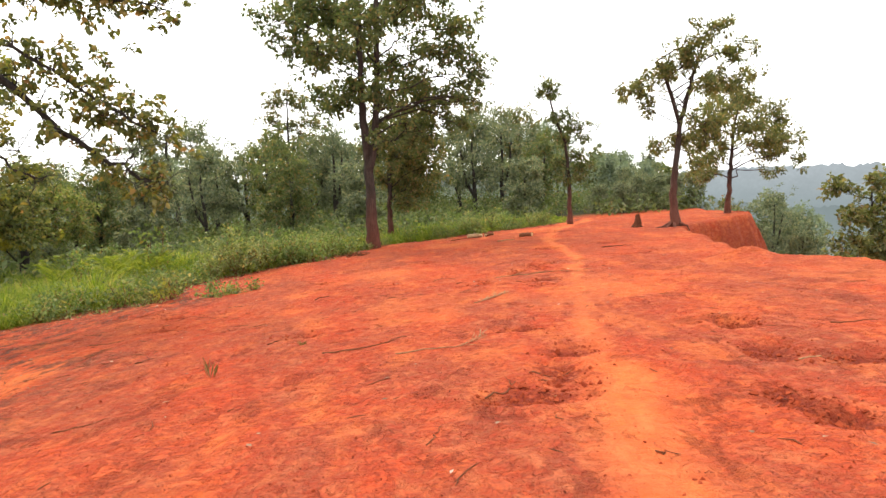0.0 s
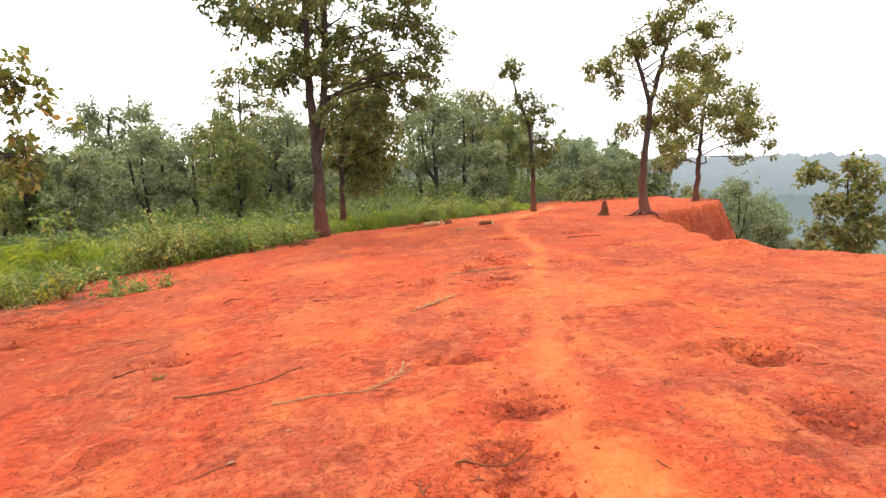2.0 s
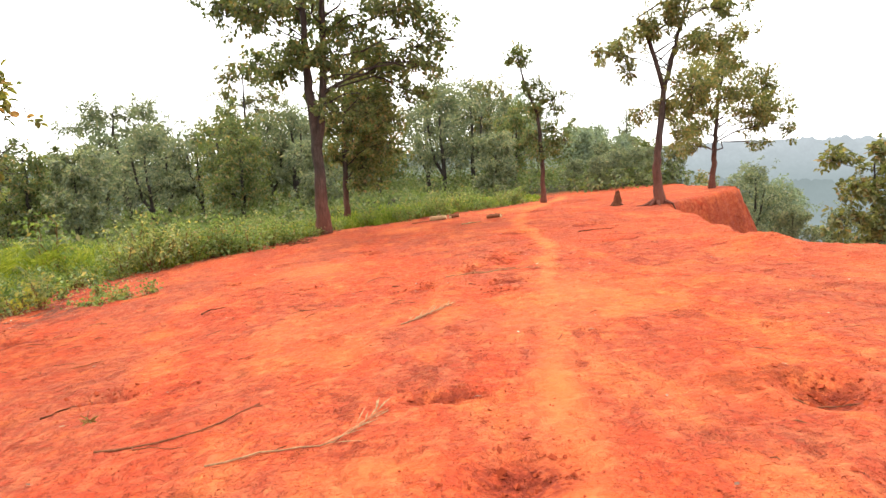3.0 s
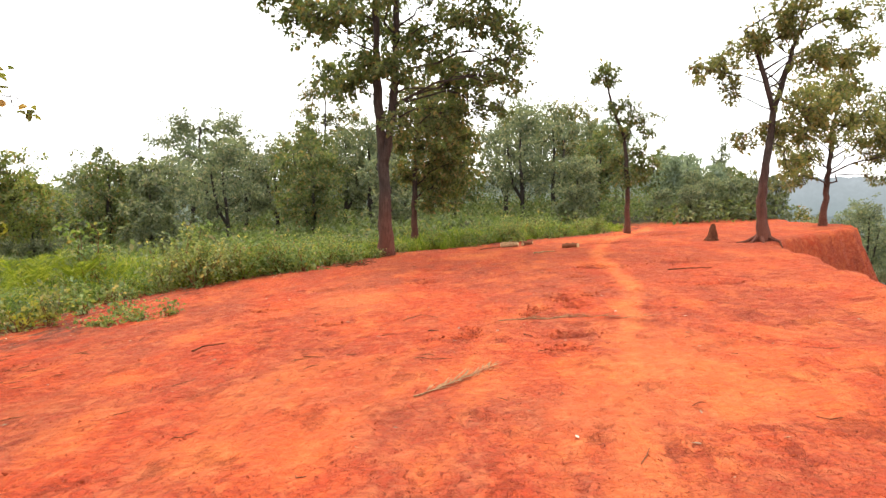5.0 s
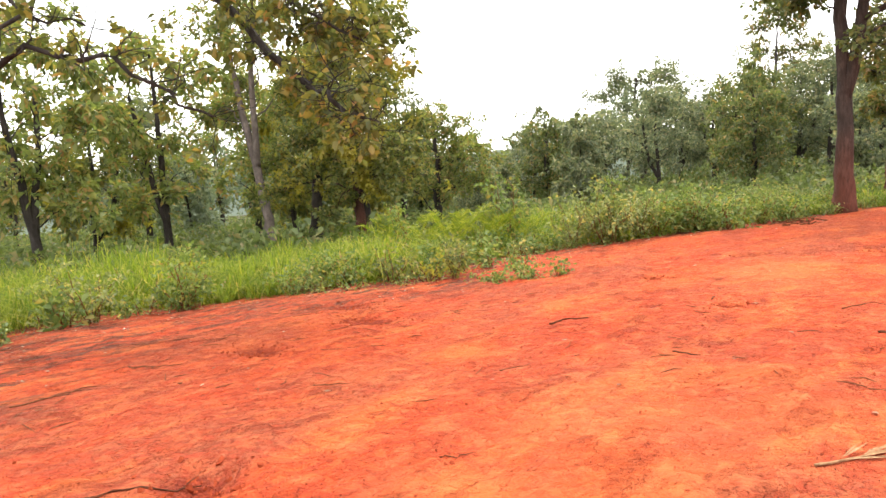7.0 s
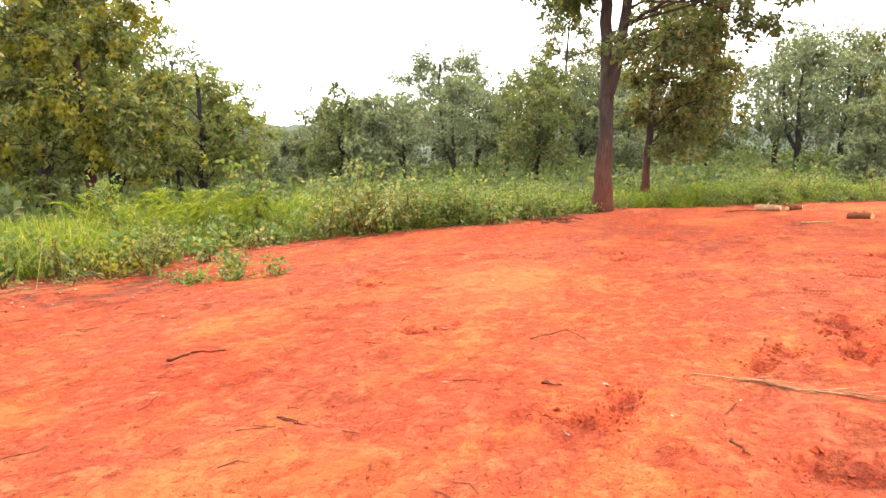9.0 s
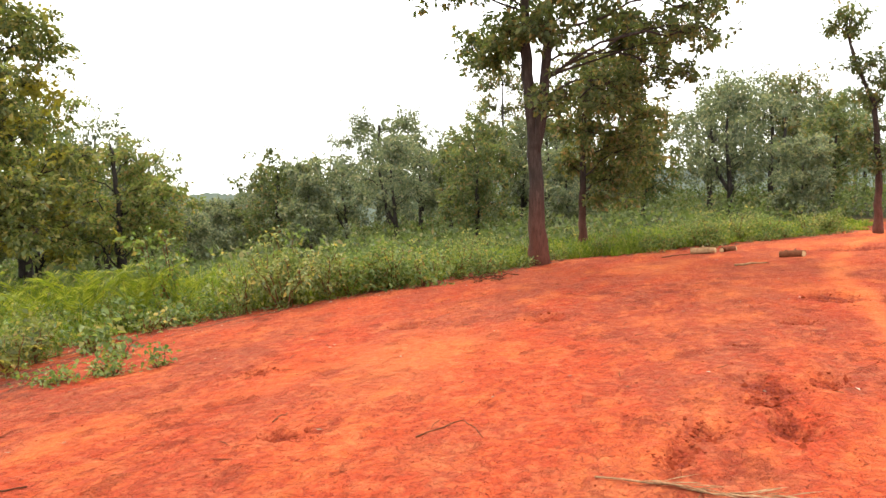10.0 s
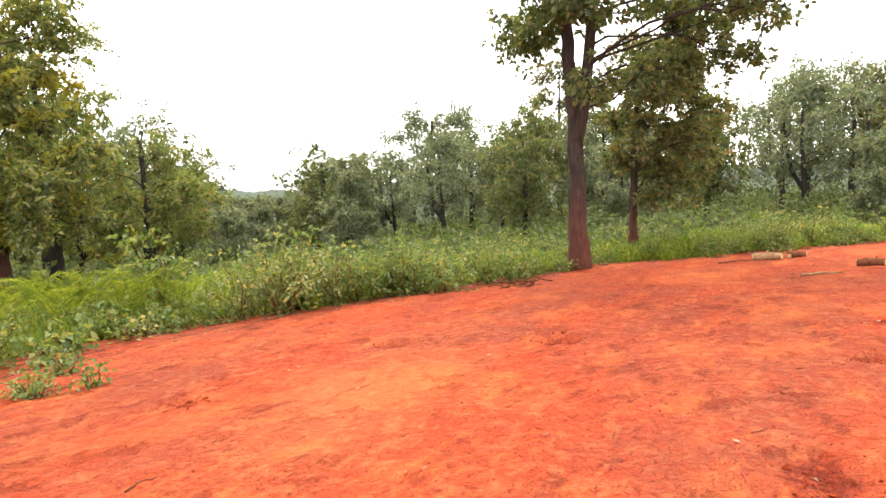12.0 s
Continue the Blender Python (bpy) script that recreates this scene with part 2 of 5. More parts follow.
LEAF_BUSH = leaf_material("leaf_bush", [(0, (0.060, 0.078, 0.024)), (0.5, (0.105, 0.125, 0.036)), (0.86, (0.160, 0.168, 0.050)), (1, (0.30, 0.22, 0.05))], gain=1.75, dull=0.05)
LEAF_PALM = leaf_material("leaf_palm", [(0, (0.075, 0.105, 0.014)), (0.6, (0.15, 0.180, 0.022)), (1, (0.26, 0.25, 0.04))], 0.5, 0.45, 1.35, 0.1, dull=0.0)
DRY = plain_material("dry_frond", (0.17, 0.082, 0.040), (0.44, 0.265, 0.140), 30, stretch=(1, 1, 1))
TWIG = plain_material("brown_twig", (0.105, 0.036, 0.017), (0.23, 0.092, 0.045), 25)
CUTWOOD = plain_material("cut_wood", (0.48, 0.31, 0.15), (0.60, 0.42, 0.23), 30)
PALEBARK = plain_material("peeled_log", (0.20, 0.095, 0.045), (0.52, 0.34, 0.18), 7, stretch=(1, 1, 1))
CHAR = plain_material("charred_wood", (0.060, 0.020, 0.010), (0.135, 0.050, 0.026), 14)
DEADLEAF = leaf_material("dead_leaf", [(0, (0.16, 0.075, 0.035)), (0.5, (0.30, 0.16, 0.08)), (0.85, (0.42, 0.27, 0.15)), (1, (0.6, 0.5, 0.38))], 0.8, 0.15, 0.75)
STRAW = leaf_material("dry_straw", [(0, (0.16, 0.10, 0.035)), (0.6, (0.30, 0.22, 0.08)), (1, (0.42, 0.32, 0.14))], 0.8, 0.2, 0.9, dull=0.0)
CLOD = plain_material("red_clod", (0.22, 0.036, 0.015), (0.36, 0.068, 0.025), 20, 0.95)
PALESTONE = plain_material("pale_stone", (0.40, 0.34, 0.26), (0.50, 0.45, 0.37), 20)


# ---- terrain ----
def vnoise(x, y, seed=0):
    """Smooth value noise, 0 to 1."""
    xi, yi = np.floor(x).astype(np.int64), np.floor(y).astype(np.int64)
    u, v = x - xi, y - yi
    u, v = u * u * (3 - 2 * u), v * v * (3 - 2 * v)

    def h(a, b):
        k = (a * 374761393 + b * 668265263 + seed * 974711) & 0x7FFFFFFF
        k = ((k ^ (k >> 13)) * 1274126177) & 0x7FFFFFFF
        return ((k ^ (k >> 16)) & 0xFFFF) / 65535.0

    return (h(xi, yi) * (1 - u) + h(xi + 1, yi) * u) * (1 - v) + (h(xi, yi + 1) * (1 - u) + h(xi + 1, yi + 1) * u) * v


def fbm(x, y, octaves=4, seed=0):
    s, a, tot = 0.0, 1.0, 0.0
    for i in range(octaves):
        s, tot = s + a * vnoise(x * 2 ** i, y * 2 ** i, seed + i), tot + a
        a *= 0.5
    return s / tot


EDGE_Y = [-60, -5, 5, 9, 11.5, 13.2, 15.2, 19.3, 22.0, 24.3, 26.0, 27.0, 29.5, 32, 36.5, 45, 60, 100, 200]
EDGE_X = [6.0, 6.3, 6.6, 6.6, 6.9, 6.3, 6.7, 7.7, 8.4, 9.0, 9.5, 10.1, 13.0, 14.9, 16.7, 18.0, 21, 27, 34]
GRASS_Y = [-40, 4, 8.3, 9.4, 11.6, 12.7, 13.8, 15.2, 16.5, 17.8, 19.0, 20.3, 22.3, 24.4, 26.6, 29.0, 30.6, 31.6, 33.5, 36, 38.5, 41.4, 46, 60]
GRASS_X = [-8.0, -7.4, -7.7, -8.9, -9.1, -8.5, -7.6, -7.0, -7.6, -8.0, -7.6, -7.4, -6.8, -5.9, -4.6, -3.9, -3.2, -1.2, 1.2, 3.4, 5.2, 7.2, 9.0, 11]
TRACK = [(0.80, -3), (0.80, 1.5), (0.95, 2.7), (1.08, 3.6), (1.26, 4.5), (1.34, 5.4), (1.40, 6.2), (1.56, 7.4), (1.8, 8.8), (2.08, 10.2), (2.5, 12.2), (2.97, 14.7), (3.4, 17.0), (3.55, 19.0), (3.75, 21.5), (3.9, 24.4), (4.3, 27), (5.2, 31), (7.2, 37), (9.0, 42), (10.0, 46)]


def right_edge(y):
    return np.interp(y, EDGE_Y, EDGE_X)


def grass_edge(y):
    return np.interp(y, GRASS_Y, GRASS_X)


# patches of dug, loose earth: x, y, radius x, radius y, depth
DUG = [(1.82, 12.2, 0.22, 0.16, 0.03), (1.70, 11.5, 0.2, 0.16, 0.03), (1.12, 5.80, 0.30, 0.28, 0.05), (0.86, 5.05, 0.20, 0.45, 0.05), (0.60, 4.45, 0.36, 0.34, 0.045), (0.35, 4.35, 0.25, 0.20, 0.03), (0.75, 7.10, 0.32, 0.14, 0.04), (2.90, 6.45, 0.24, 0.30, 0.07), (2.58, 5.12, 0.24, 0.40, 0.05), (2.18, 3.44, 0.22, 0.22, 0.05),
       (2.05, 3.80, 0.14, 0.3, 0.03), (3.02, 4.66, 0.30, 0.25, 0.05), (-1.92, 8.22, 0.28, 0.22, 0.06), (2.06, 15.6, 0.28, 0.34, 0.05), (2.02, 15.15, 0.14, 0.20, 0.08), (2.15, 14.60, 0.18, 0.32, 0.09), (1.47, 13.9, 0.10, 0.22, 0.04), (1.62, 14.35, 0.14, 0.20, 0.04),
       (0.73, 12.75, 0.09, 0.28, 0.05), (0.62, 12.32, 0.20, 0.14, 0.045), (2.50, 15.85, 0.13, 0.22, 0.06), (2.62, 18.8, 0.22, 0.22, 0.05), (-2.60, 18.9, 0.30, 0.26, 0.09), (-0.58, 19.35, 0.32, 0.26, 0.09), (-3.03, 15.8, 0.16, 0.14, 0.04), (-1.27, 13.8, 0.15, 0.13, 0.04),
       (3.4, 21.0, 0.45, 0.5, 0.05), (5.5, 21.5, 0.6, 0.7, 0.06), (-4.9, 11.9, 0.5, 0.35, 0.05), (5.2, 30.5, 1.2, 0.8, 0.06), (8.0, 35.0, 1.5, 0.9, 0.06), (4.8, 16.5, 0.4, 0.3, 0.05), (-6.0, 12.5, 0.5, 0.3, 0.04), (-4.6, 10.2, 0.4, 0.2, 0.04)]
# trodden-off patches where the grey crust still lies: x, y, radius x, radius y
CRUSTED = [(-2.4, 4.6, 2.0, 1.7), (-0.4, 3.2, 0.9, 0.9), (-2.6, 19.5, 2.6, 1.2), (-3.6, 16.0, 1.4, 1.2), (2.2, 17.0, 1.3, 1.6), (5.0, 6.8, 1.0, 2.5), (-3.2, 6.0, 2.2, 3.2), (-1.4, 9.6, 1.6, 1.3), (0.9, 8.7, 0.9, 1.0), (2.6, 5.0, 0.8, 1.3), (1.3, 11.6, 0.9, 0.9), (-4.5, 13.5, 1.5, 1.6), (1.0, 13.6, 1.2, 0.8), (0.5, 22.0, 2.5, 2.0)]
# broad pale patches of washed sand: x, y, radius x, radius y
WASHED = [(-0.54, 8.7, 0.9, 0.6), (3.9, 12.1, 0.7, 0.9), (3.0, 8.9, 0.6, 0.9), (-0.9, 17.9, 1.1, 1.0), (1.45, 4.3, 0.32, 0.9), (1.5, 19.0, 1.3, 0.8), (-1.5, 16.2, 0.9, 0.7), (0.2, 16.8, 1.1, 0.6), (3.0, 22.5, 1.2, 1.0), (0.4, 6.0, 0.4, 0.4), (-2.6, 11.0, 0.7, 0.5), (-0.2, 11.2, 0.6, 0.5), (-5.5, 10.2, 0.8, 0.4)]


def height(x, y):
    """Ground height without the small relief."""
    x, y = np.asarray(x, float), np.asarray(y, float)
    xc, yc = np.clip(x, -30, 18), np.clip(y, -6, 52)
    z = 0.2783 + 0.0675 * xc - 0.0909 * yc - 0.0003 * xc * xc - 0.0005 * xc * yc + 0.0008 * yc * yc
    left = np.clip(grass_edge(y) - x, 0, 400)
    z = z - 0.02 * np.clip(left - 3, 0, 60) - 0.06 * np.clip(left - 40, 0, 300)
    z = z - 0.030 * np.clip(y - 33, 0, 12) * np.clip(x / 6, 0, 1)
    z = z - 0.020 * np.clip(y - 52, 0, 120) - 0.06 * np.clip(y - 120, 0, 2000)
    d = (x - right_edge(y) - 0.5 * (fbm(x * 0.9, y * 0.9, 3, 5) - 0.5)) * 0.85
    lip = np.exp(-((d + 0.35) / 0.45) ** 2) * 0.10 * fbm(x * 0.5, y * 0.5, 2, 9)
    d = np.clip(d, 0, 1000)
    drop = 2.9 * (1 - np.exp(-(d / 0.68) ** 1.5)) + 0.42 * np.clip(d - 0.6, 0, 120) + 0.30 * np.clip(d - 12, 0, 45) + 0.10 * np.clip(d - 120, 0, 200)
    return z + lip - drop


def relief(x, y):
    g = np.clip((x - grass_edge(y)) / 1.5, 0, 1)
    z = 0.08 * (fbm(x * 0.45, y * 0.3, 3, 21) - 0.5) + 0.055 * (fbm(x * 2.2, y * 1.6, 3, 31) - 0.5) + 0.030 * (fbm(x * 6, y * 5, 2, 41) - 0.5)
    n = fbm(x * 0.9, y * 1.1, 4, 45) * 7
    z = z + 0.018 * (np.floor(n) + np.clip((n - np.floor(n)) * 5, 0, 1)) * g - 0.018 * n * g
    z = z + 0.016 * (fbm(x * 13, y * 10, 2, 47) - 0.5) * g
    face = np.clip((x - right_edge(y)) / 0.6, 0, 1)
    z = z + face * (0.7 * (fbm(x * 0.8, y * 0.8, 4, 51) - 0.5) + 0.35 * (fbm(x * 3.1, y * 3.1, 3, 53) - 0.5))
    z = z + 0.16 * np.exp(-((x - 6.0) / 0.35) ** 2 - ((y - 13.0) / 0.7) ** 2) * (0.5 + fbm(x * 5, y * 5, 2, 63))
    for cx, cy, rx, ry, dep in DUG:
        q = ((x - cx) / rx) ** 2 + ((y - cy) / ry) ** 2
        z = z - 1.5 * dep * np.exp(-q * 1.3) * (0.4 + 1.2 * fbm(x * 6, y * 6, 2, 61)) + 0.9 * dep * np.exp(-q) * (fbm(x * 11, y * 10, 2, 67) - 0.5)
        z = z + 0.35 * dep * np.exp(-((np.sqrt(q) - 1.25) / 0.3) ** 2)
    return z


def ground_z(x, y):
    return float(height(x, y) + relief(np.asarray(x, float), np.asarray(y, float)))


def track_distance(x, y):
    best = np.full(x.shape, 1e9)
    for (ax, ay), (bx, by) in zip(TRACK, TRACK[1:]):
        dx, dy = bx - ax, by - ay
        s = np.clip(((x - ax) * dx + (y - ay) * dy) / (dx * dx + dy * dy), 0, 1)
        best = np.minimum(best, np.hypot(x - ax - s * dx, y - ay - s * dy))
    return best


def mesh_from(name, verts, faces, material, smooth=True):
    me = bpy.data.meshes.new(name)
    me.from_pydata([tuple(v) for v in verts], [], [tuple(f) for f in faces])
    me.materials.append(material)
    if smooth:
        me.polygons.foreach_set("use_smooth", np.ones(len(me.polygons), bool))
    me.update()
    return me


def spaced(stops):
    """Coordinates from (start, step) stops to the last start."""
    out = []
    for (a, step), (b, _) in zip(stops, stops[1:]):
        out += list(np.linspace(a, b, max(1, round((b - a) / step)), endpoint=False))
    return np.array(out + [stops[-1][0]])


def build_ground():
    xs = spaced([(-900, 80), (-200, 15), (-50, 3), (-20, 0.6), (-9, 0.10), (-5, 0.065), (4.5, 0.09), (8.5, 0.16), (20, 1.5), (50, 8), (150, 30), (500, 120), (1500, 1)])
    ys = spaced([(-300, 60), (-60, 8), (-10, 1), (1.5, 0.06), (8.5, 0.085), (17, 0.15), (40, 0.5), (56, 4), (120, 20), (300, 100), (1800, 1)])
    X, Y = np.meshgrid(xs, ys)
    Z = height(X, Y) + relief(X, Y)
    nx, ny = len(xs), len(ys)
    co = np.stack([X, Y, Z], -1).reshape(-1, 3)
    i = np.arange(nx * ny).reshape(ny, nx)
    quads = np.stack([i[:-1, :-1], i[:-1, 1:], i[1:, 1:], i[1:, :-1]], -1).reshape(-1, 4)
    me = bpy.data.meshes.new("ground")
    me.vertices.add(len(co))
    me.vertices.foreach_set("co", co.ravel())
    me.loops.add(quads.size)
    me.loops.foreach_set("vertex_index", quads.ravel().astype(np.int32))
    me.polygons.add(len(quads))
    me.polygons.foreach_set("loop_start", np.arange(0, quads.size, 4, dtype=np.int32))
    me.polygons.foreach_set("use_smooth", np.ones(len(quads), bool))
    me.update()
    me.validate()
    x, y = X.ravel(), Y.ravel()
    wob = 0.22 * (fbm(x * 1.5, y * 1.5, 4, 71) - 0.5)
    td = track_distance(x + wob, y)
    w = np.interp(y, [3, 4.4, 5.6, 7, 11, 15, 25, 40], [0.27, 0.27, 0.22, 0.17, 0.15, 0.17, 0.28, 0.35])
    sand = np.clip(1.25 - 0.75 * td / w, 0, 1) * np.interp(y, [3, 12, 22], [0.72, 0.68, 0.90]) * (0.55 + 0.8 * fbm(x * 1.3, y * 0.7, 3, 73))
    pale = np.clip((fbm(x * 0.5 + 7, y * 0.3, 5, 81) - 0.56) * 5, 0, 1)
    for cx, cy, rx, ry in WASHED:
        q = ((x - cx) / rx) ** 2 + ((y - cy) / ry) ** 2
        pale = np.maximum(pale, np.exp(-q) * np.clip(2.6 * fbm(x * 1.7, y * 1.2, 4, 83) - 0.55, 0, 1))
    sand = np.maximum(sand, 0.62 * pale)
    loose = np.zeros_like(x)
    for cx, cy, rx, ry, dep in DUG:
        q = ((x - cx) / (rx * 0.92)) ** 2 + ((y - cy) / (ry * 0.92)) ** 2
        q = q * (0.45 + 1.3 * fbm(x * 5.0, y * 4.0, 3, 87))
        loose = np.maximum(loose, np.clip((np.exp(-q * 1.5) - 0.22) * 3.5, 0, 1))
    crusted = np.zeros_like(x)
    for cx, cy, rx, ry in CRUSTED:
        crusted = np.maximum(crusted, np.exp(-((x - cx) / rx) ** 4 - ((y - cy) / ry) ** 4))
    # cutting face: shade painted into the fresh-cut subsoil's colour
    off = x - right_edge(y)
    loose = np.maximum(loose, 0.62 * np.clip(off / 0.5, 0, 1) * np.clip((9 - off) / 3, 0, 1))
    inside = x - grass_edge(y)
    litter = np.clip(1.0 - np.abs(inside) / np.interp(y, [7, 12, 16, 22], [4.6, 3.8, 1.8, 1.1]), 0, 1)
    forest = np.clip(-inside / 1.2 - 0.2, 0, 1)
    forest = np.maximum(forest, np.clip((x - right_edge(y) - 7) / 4, 0, 1))
    forest = np.maximum(forest, np.clip((y - 47) / 4, 0, 1))
    for key, val in (("sand", sand), ("loose", loose), ("litter", litter), ("crusted", crusted), ("forest", forest)):
        at = me.attributes.new(key, "FLOAT", "POINT")
        at.data.foreach_set("value", val.astype(np.float32))
    me.materials.append(SOIL)
    return tagged(new("ground", me), "bare red laterite ground with a sandy footpath", "ground", kind="structure")


build_ground()


def build_hills():
    rng = np.random.default_rng(5)
    for k, (dist, top, a0, a1, wave) in enumerate([(900, -12, -80, -5, 14), (480, -27, -75, -12, 16), (330, -1, 2, 95, 7), (330, 1, -14, 6, 6)]):
        cols = 640
        ang = np.radians(np.linspace(a0, a1, cols))
        bear = np.degrees(ang)
        crest = top + wave * (fbm(bear * 0.09 + 3 * k, bear * 0 + k, 3, 91 + k) - 0.5) + dist / 900 * (5 * (vnoise(bear * 0.7, bear * 0, 95 + k) - 0.5) + 3.5 * (vnoise(bear * 2.1, bear * 0, 97 + k) - 0.4) + 3.5 * (vnoise(bear * 4.6, bear * 0, 98 + k) - 0.4))
        verts, faces, n = [], [], 14
        for j in range(n):
            f = j / (n - 1)
            z = crest * (1 - f) + f * -0.35 * dist
            r = dist * (1 - 0.25 * f) + 14 * (fbm(bear * 0.6, bear * 0 + j * 0.9, 3, 99 + k) - 0.5)
            verts += list(zip(-r * np.sin(ang), r * np.cos(ang), z))
        for j in range(n - 1):
            for c in range(cols - 1):
                a = j * cols + c
                faces.append((a, a + 1, a + cols + 1, a + cols))
        # tints carry haze; the last two stand for pale haze between the trunks
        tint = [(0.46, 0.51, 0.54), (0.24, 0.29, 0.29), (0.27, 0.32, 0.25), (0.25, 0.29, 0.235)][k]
        tagged(new("backdrop", mesh_from("backdrop", verts, faces, hill_material(tint, (0.27, 0.33, 0.34) if k < 2 else (0.30, 0.35, 0.28)))), "far wooded ridge, self-lit, with mist in its colour", "hill", kind="structure")


build_hills()


# ---- trees ----
def unit(v):
    return v / max(1e-9, float(np.linalg.norm(v)))


def tube(points, radii, sides, verts, faces, close=True):
    """Adds a tapered tube along points to verts and faces."""
    pts = np.asarray(points, float)
    base = len(verts)
    tang = np.gradient(pts, axis=0)
    ref = np.array([0.31, 0.95, 0.05])
    for p, t, r in zip(pts, tang, radii):
        t = unit(t)
        a = unit(np.cross(t, ref))
        b = np.cross(t, a)
        for k in range(sides):
            w = 2 * math.pi * k / sides
            verts.append(p + r * (math.cos(w) * a + math.sin(w) * b))
    for j in range(len(pts) - 1):
        for k in range(sides):
            q = base + j * sides
            faces.append((q + k, q + (k + 1) % sides, q + sides + (k + 1) % sides, q + sides + k))
    if close:
        faces.append(tuple(base + (len(pts) - 1) * sides + k for k in range(sides)))
        faces.append(tuple(base + sides - 1 - k for k in range(sides)))


def bent(a, b, rng, sag=0.15, n=5, wig=0.08):
    """A crooked line from a to b that first climbs, then levels."""
    a, b = np.asarray(a, float), np.asarray(b, float)
    length = np.linalg.norm(b - a)
    out = []
    off = np.zeros(3)
    for i in range(n + 1):
        s = i / n
        p = a + (b - a) * s + np.array([0, 0, sag * length * math.sin(math.pi * s)])
        if 0 < i < n:
            off = 0.5 * off + rng.normal(0, wig * length, 3) * (1, 1, 0.6)
            p = p + off
        out.append(p)
    return np.array(out)


def leaf_cloud(centres, dirs, size, rng, droop=0.35, wide=0.5, fold=0.28, oval=False):
    """Leaves as two-sided folded blades: base, left, tip, right."""
    n = len(centres)
    d = dirs + rng.normal(0, 0.75, (n, 3))
    d[:, 2] -= droop
    d /= np.linalg.norm(d, axis=1)[:, None]
    up = rng.normal(0, 0.55, (n, 3)) + (0, 0, 1.0)
    side = np.cross(d, up)
    side /= np.linalg.norm(side, axis=1)[:, None] + 1e-9
    nor = np.cross(side, d)
    ln = size * rng.uniform(0.65, 1.3, (n, 1))
    wd = ln * wide * rng.uniform(0.8, 1.2, (n, 1))
    base = centres
    tip = centres + d * ln - np.array([0, 0, 0.12]) * ln
    mid = centres + d * ln * 0.52
    left = mid - side * wd * 0.5 + nor * wd * fold
    right = mid + side * wd * 0.5 + nor * wd * fold
    if oval:
        # broad leaves seen from near by: two points a side
        wide_a, wide_b = side * wd * 0.52, side * wd * 0.46
        lo, hi = centres + d * ln * 0.32, centres + d * ln * 0.70 - np.array([0, 0, 0.05]) * ln
        lift = nor * wd * fold
        return np.stack([base, lo - wide_a + lift, hi - wide_b + lift, tip, hi + wide_b + lift, lo + wide_a + lift], 1).reshape(-1, 3)
    return np.stack([base, left, tip, right], 1).reshape(-1, 3)


def leaf_mesh(name, co, material, oval=False):
    per, tris = (6, ((0, 1, 2), (0, 2, 3), (0, 3, 4), (0, 4, 5))) if oval else (4, ((0, 1, 2), (0, 2, 3)))
    n = len(co) // per
    me = bpy.data.meshes.new(name)
    me.vertices.add(len(co))
    me.vertices.foreach_set("co", co.ravel().astype(np.float32))
    i = np.arange(n, dtype=np.int32)[:, None] * per
    tri = np.concatenate([i + t for t in tris], 1).reshape(-1, 3).astype(np.int32)
    me.loops.add(tri.size)
    me.loops.foreach_set("vertex_index", tri.ravel())
    me.polygons.add(len(tri))
    me.polygons.foreach_set("loop_start", np.arange(0, tri.size, 3, dtype=np.int32))
    me.materials.append(material)
    me.update()
    me.validate()
    return me


def part(name, mesh, parent, label=""):
    ob = new(name, mesh)
    ob.parent = parent
    if label:
        ob["label"] = label
    return ob


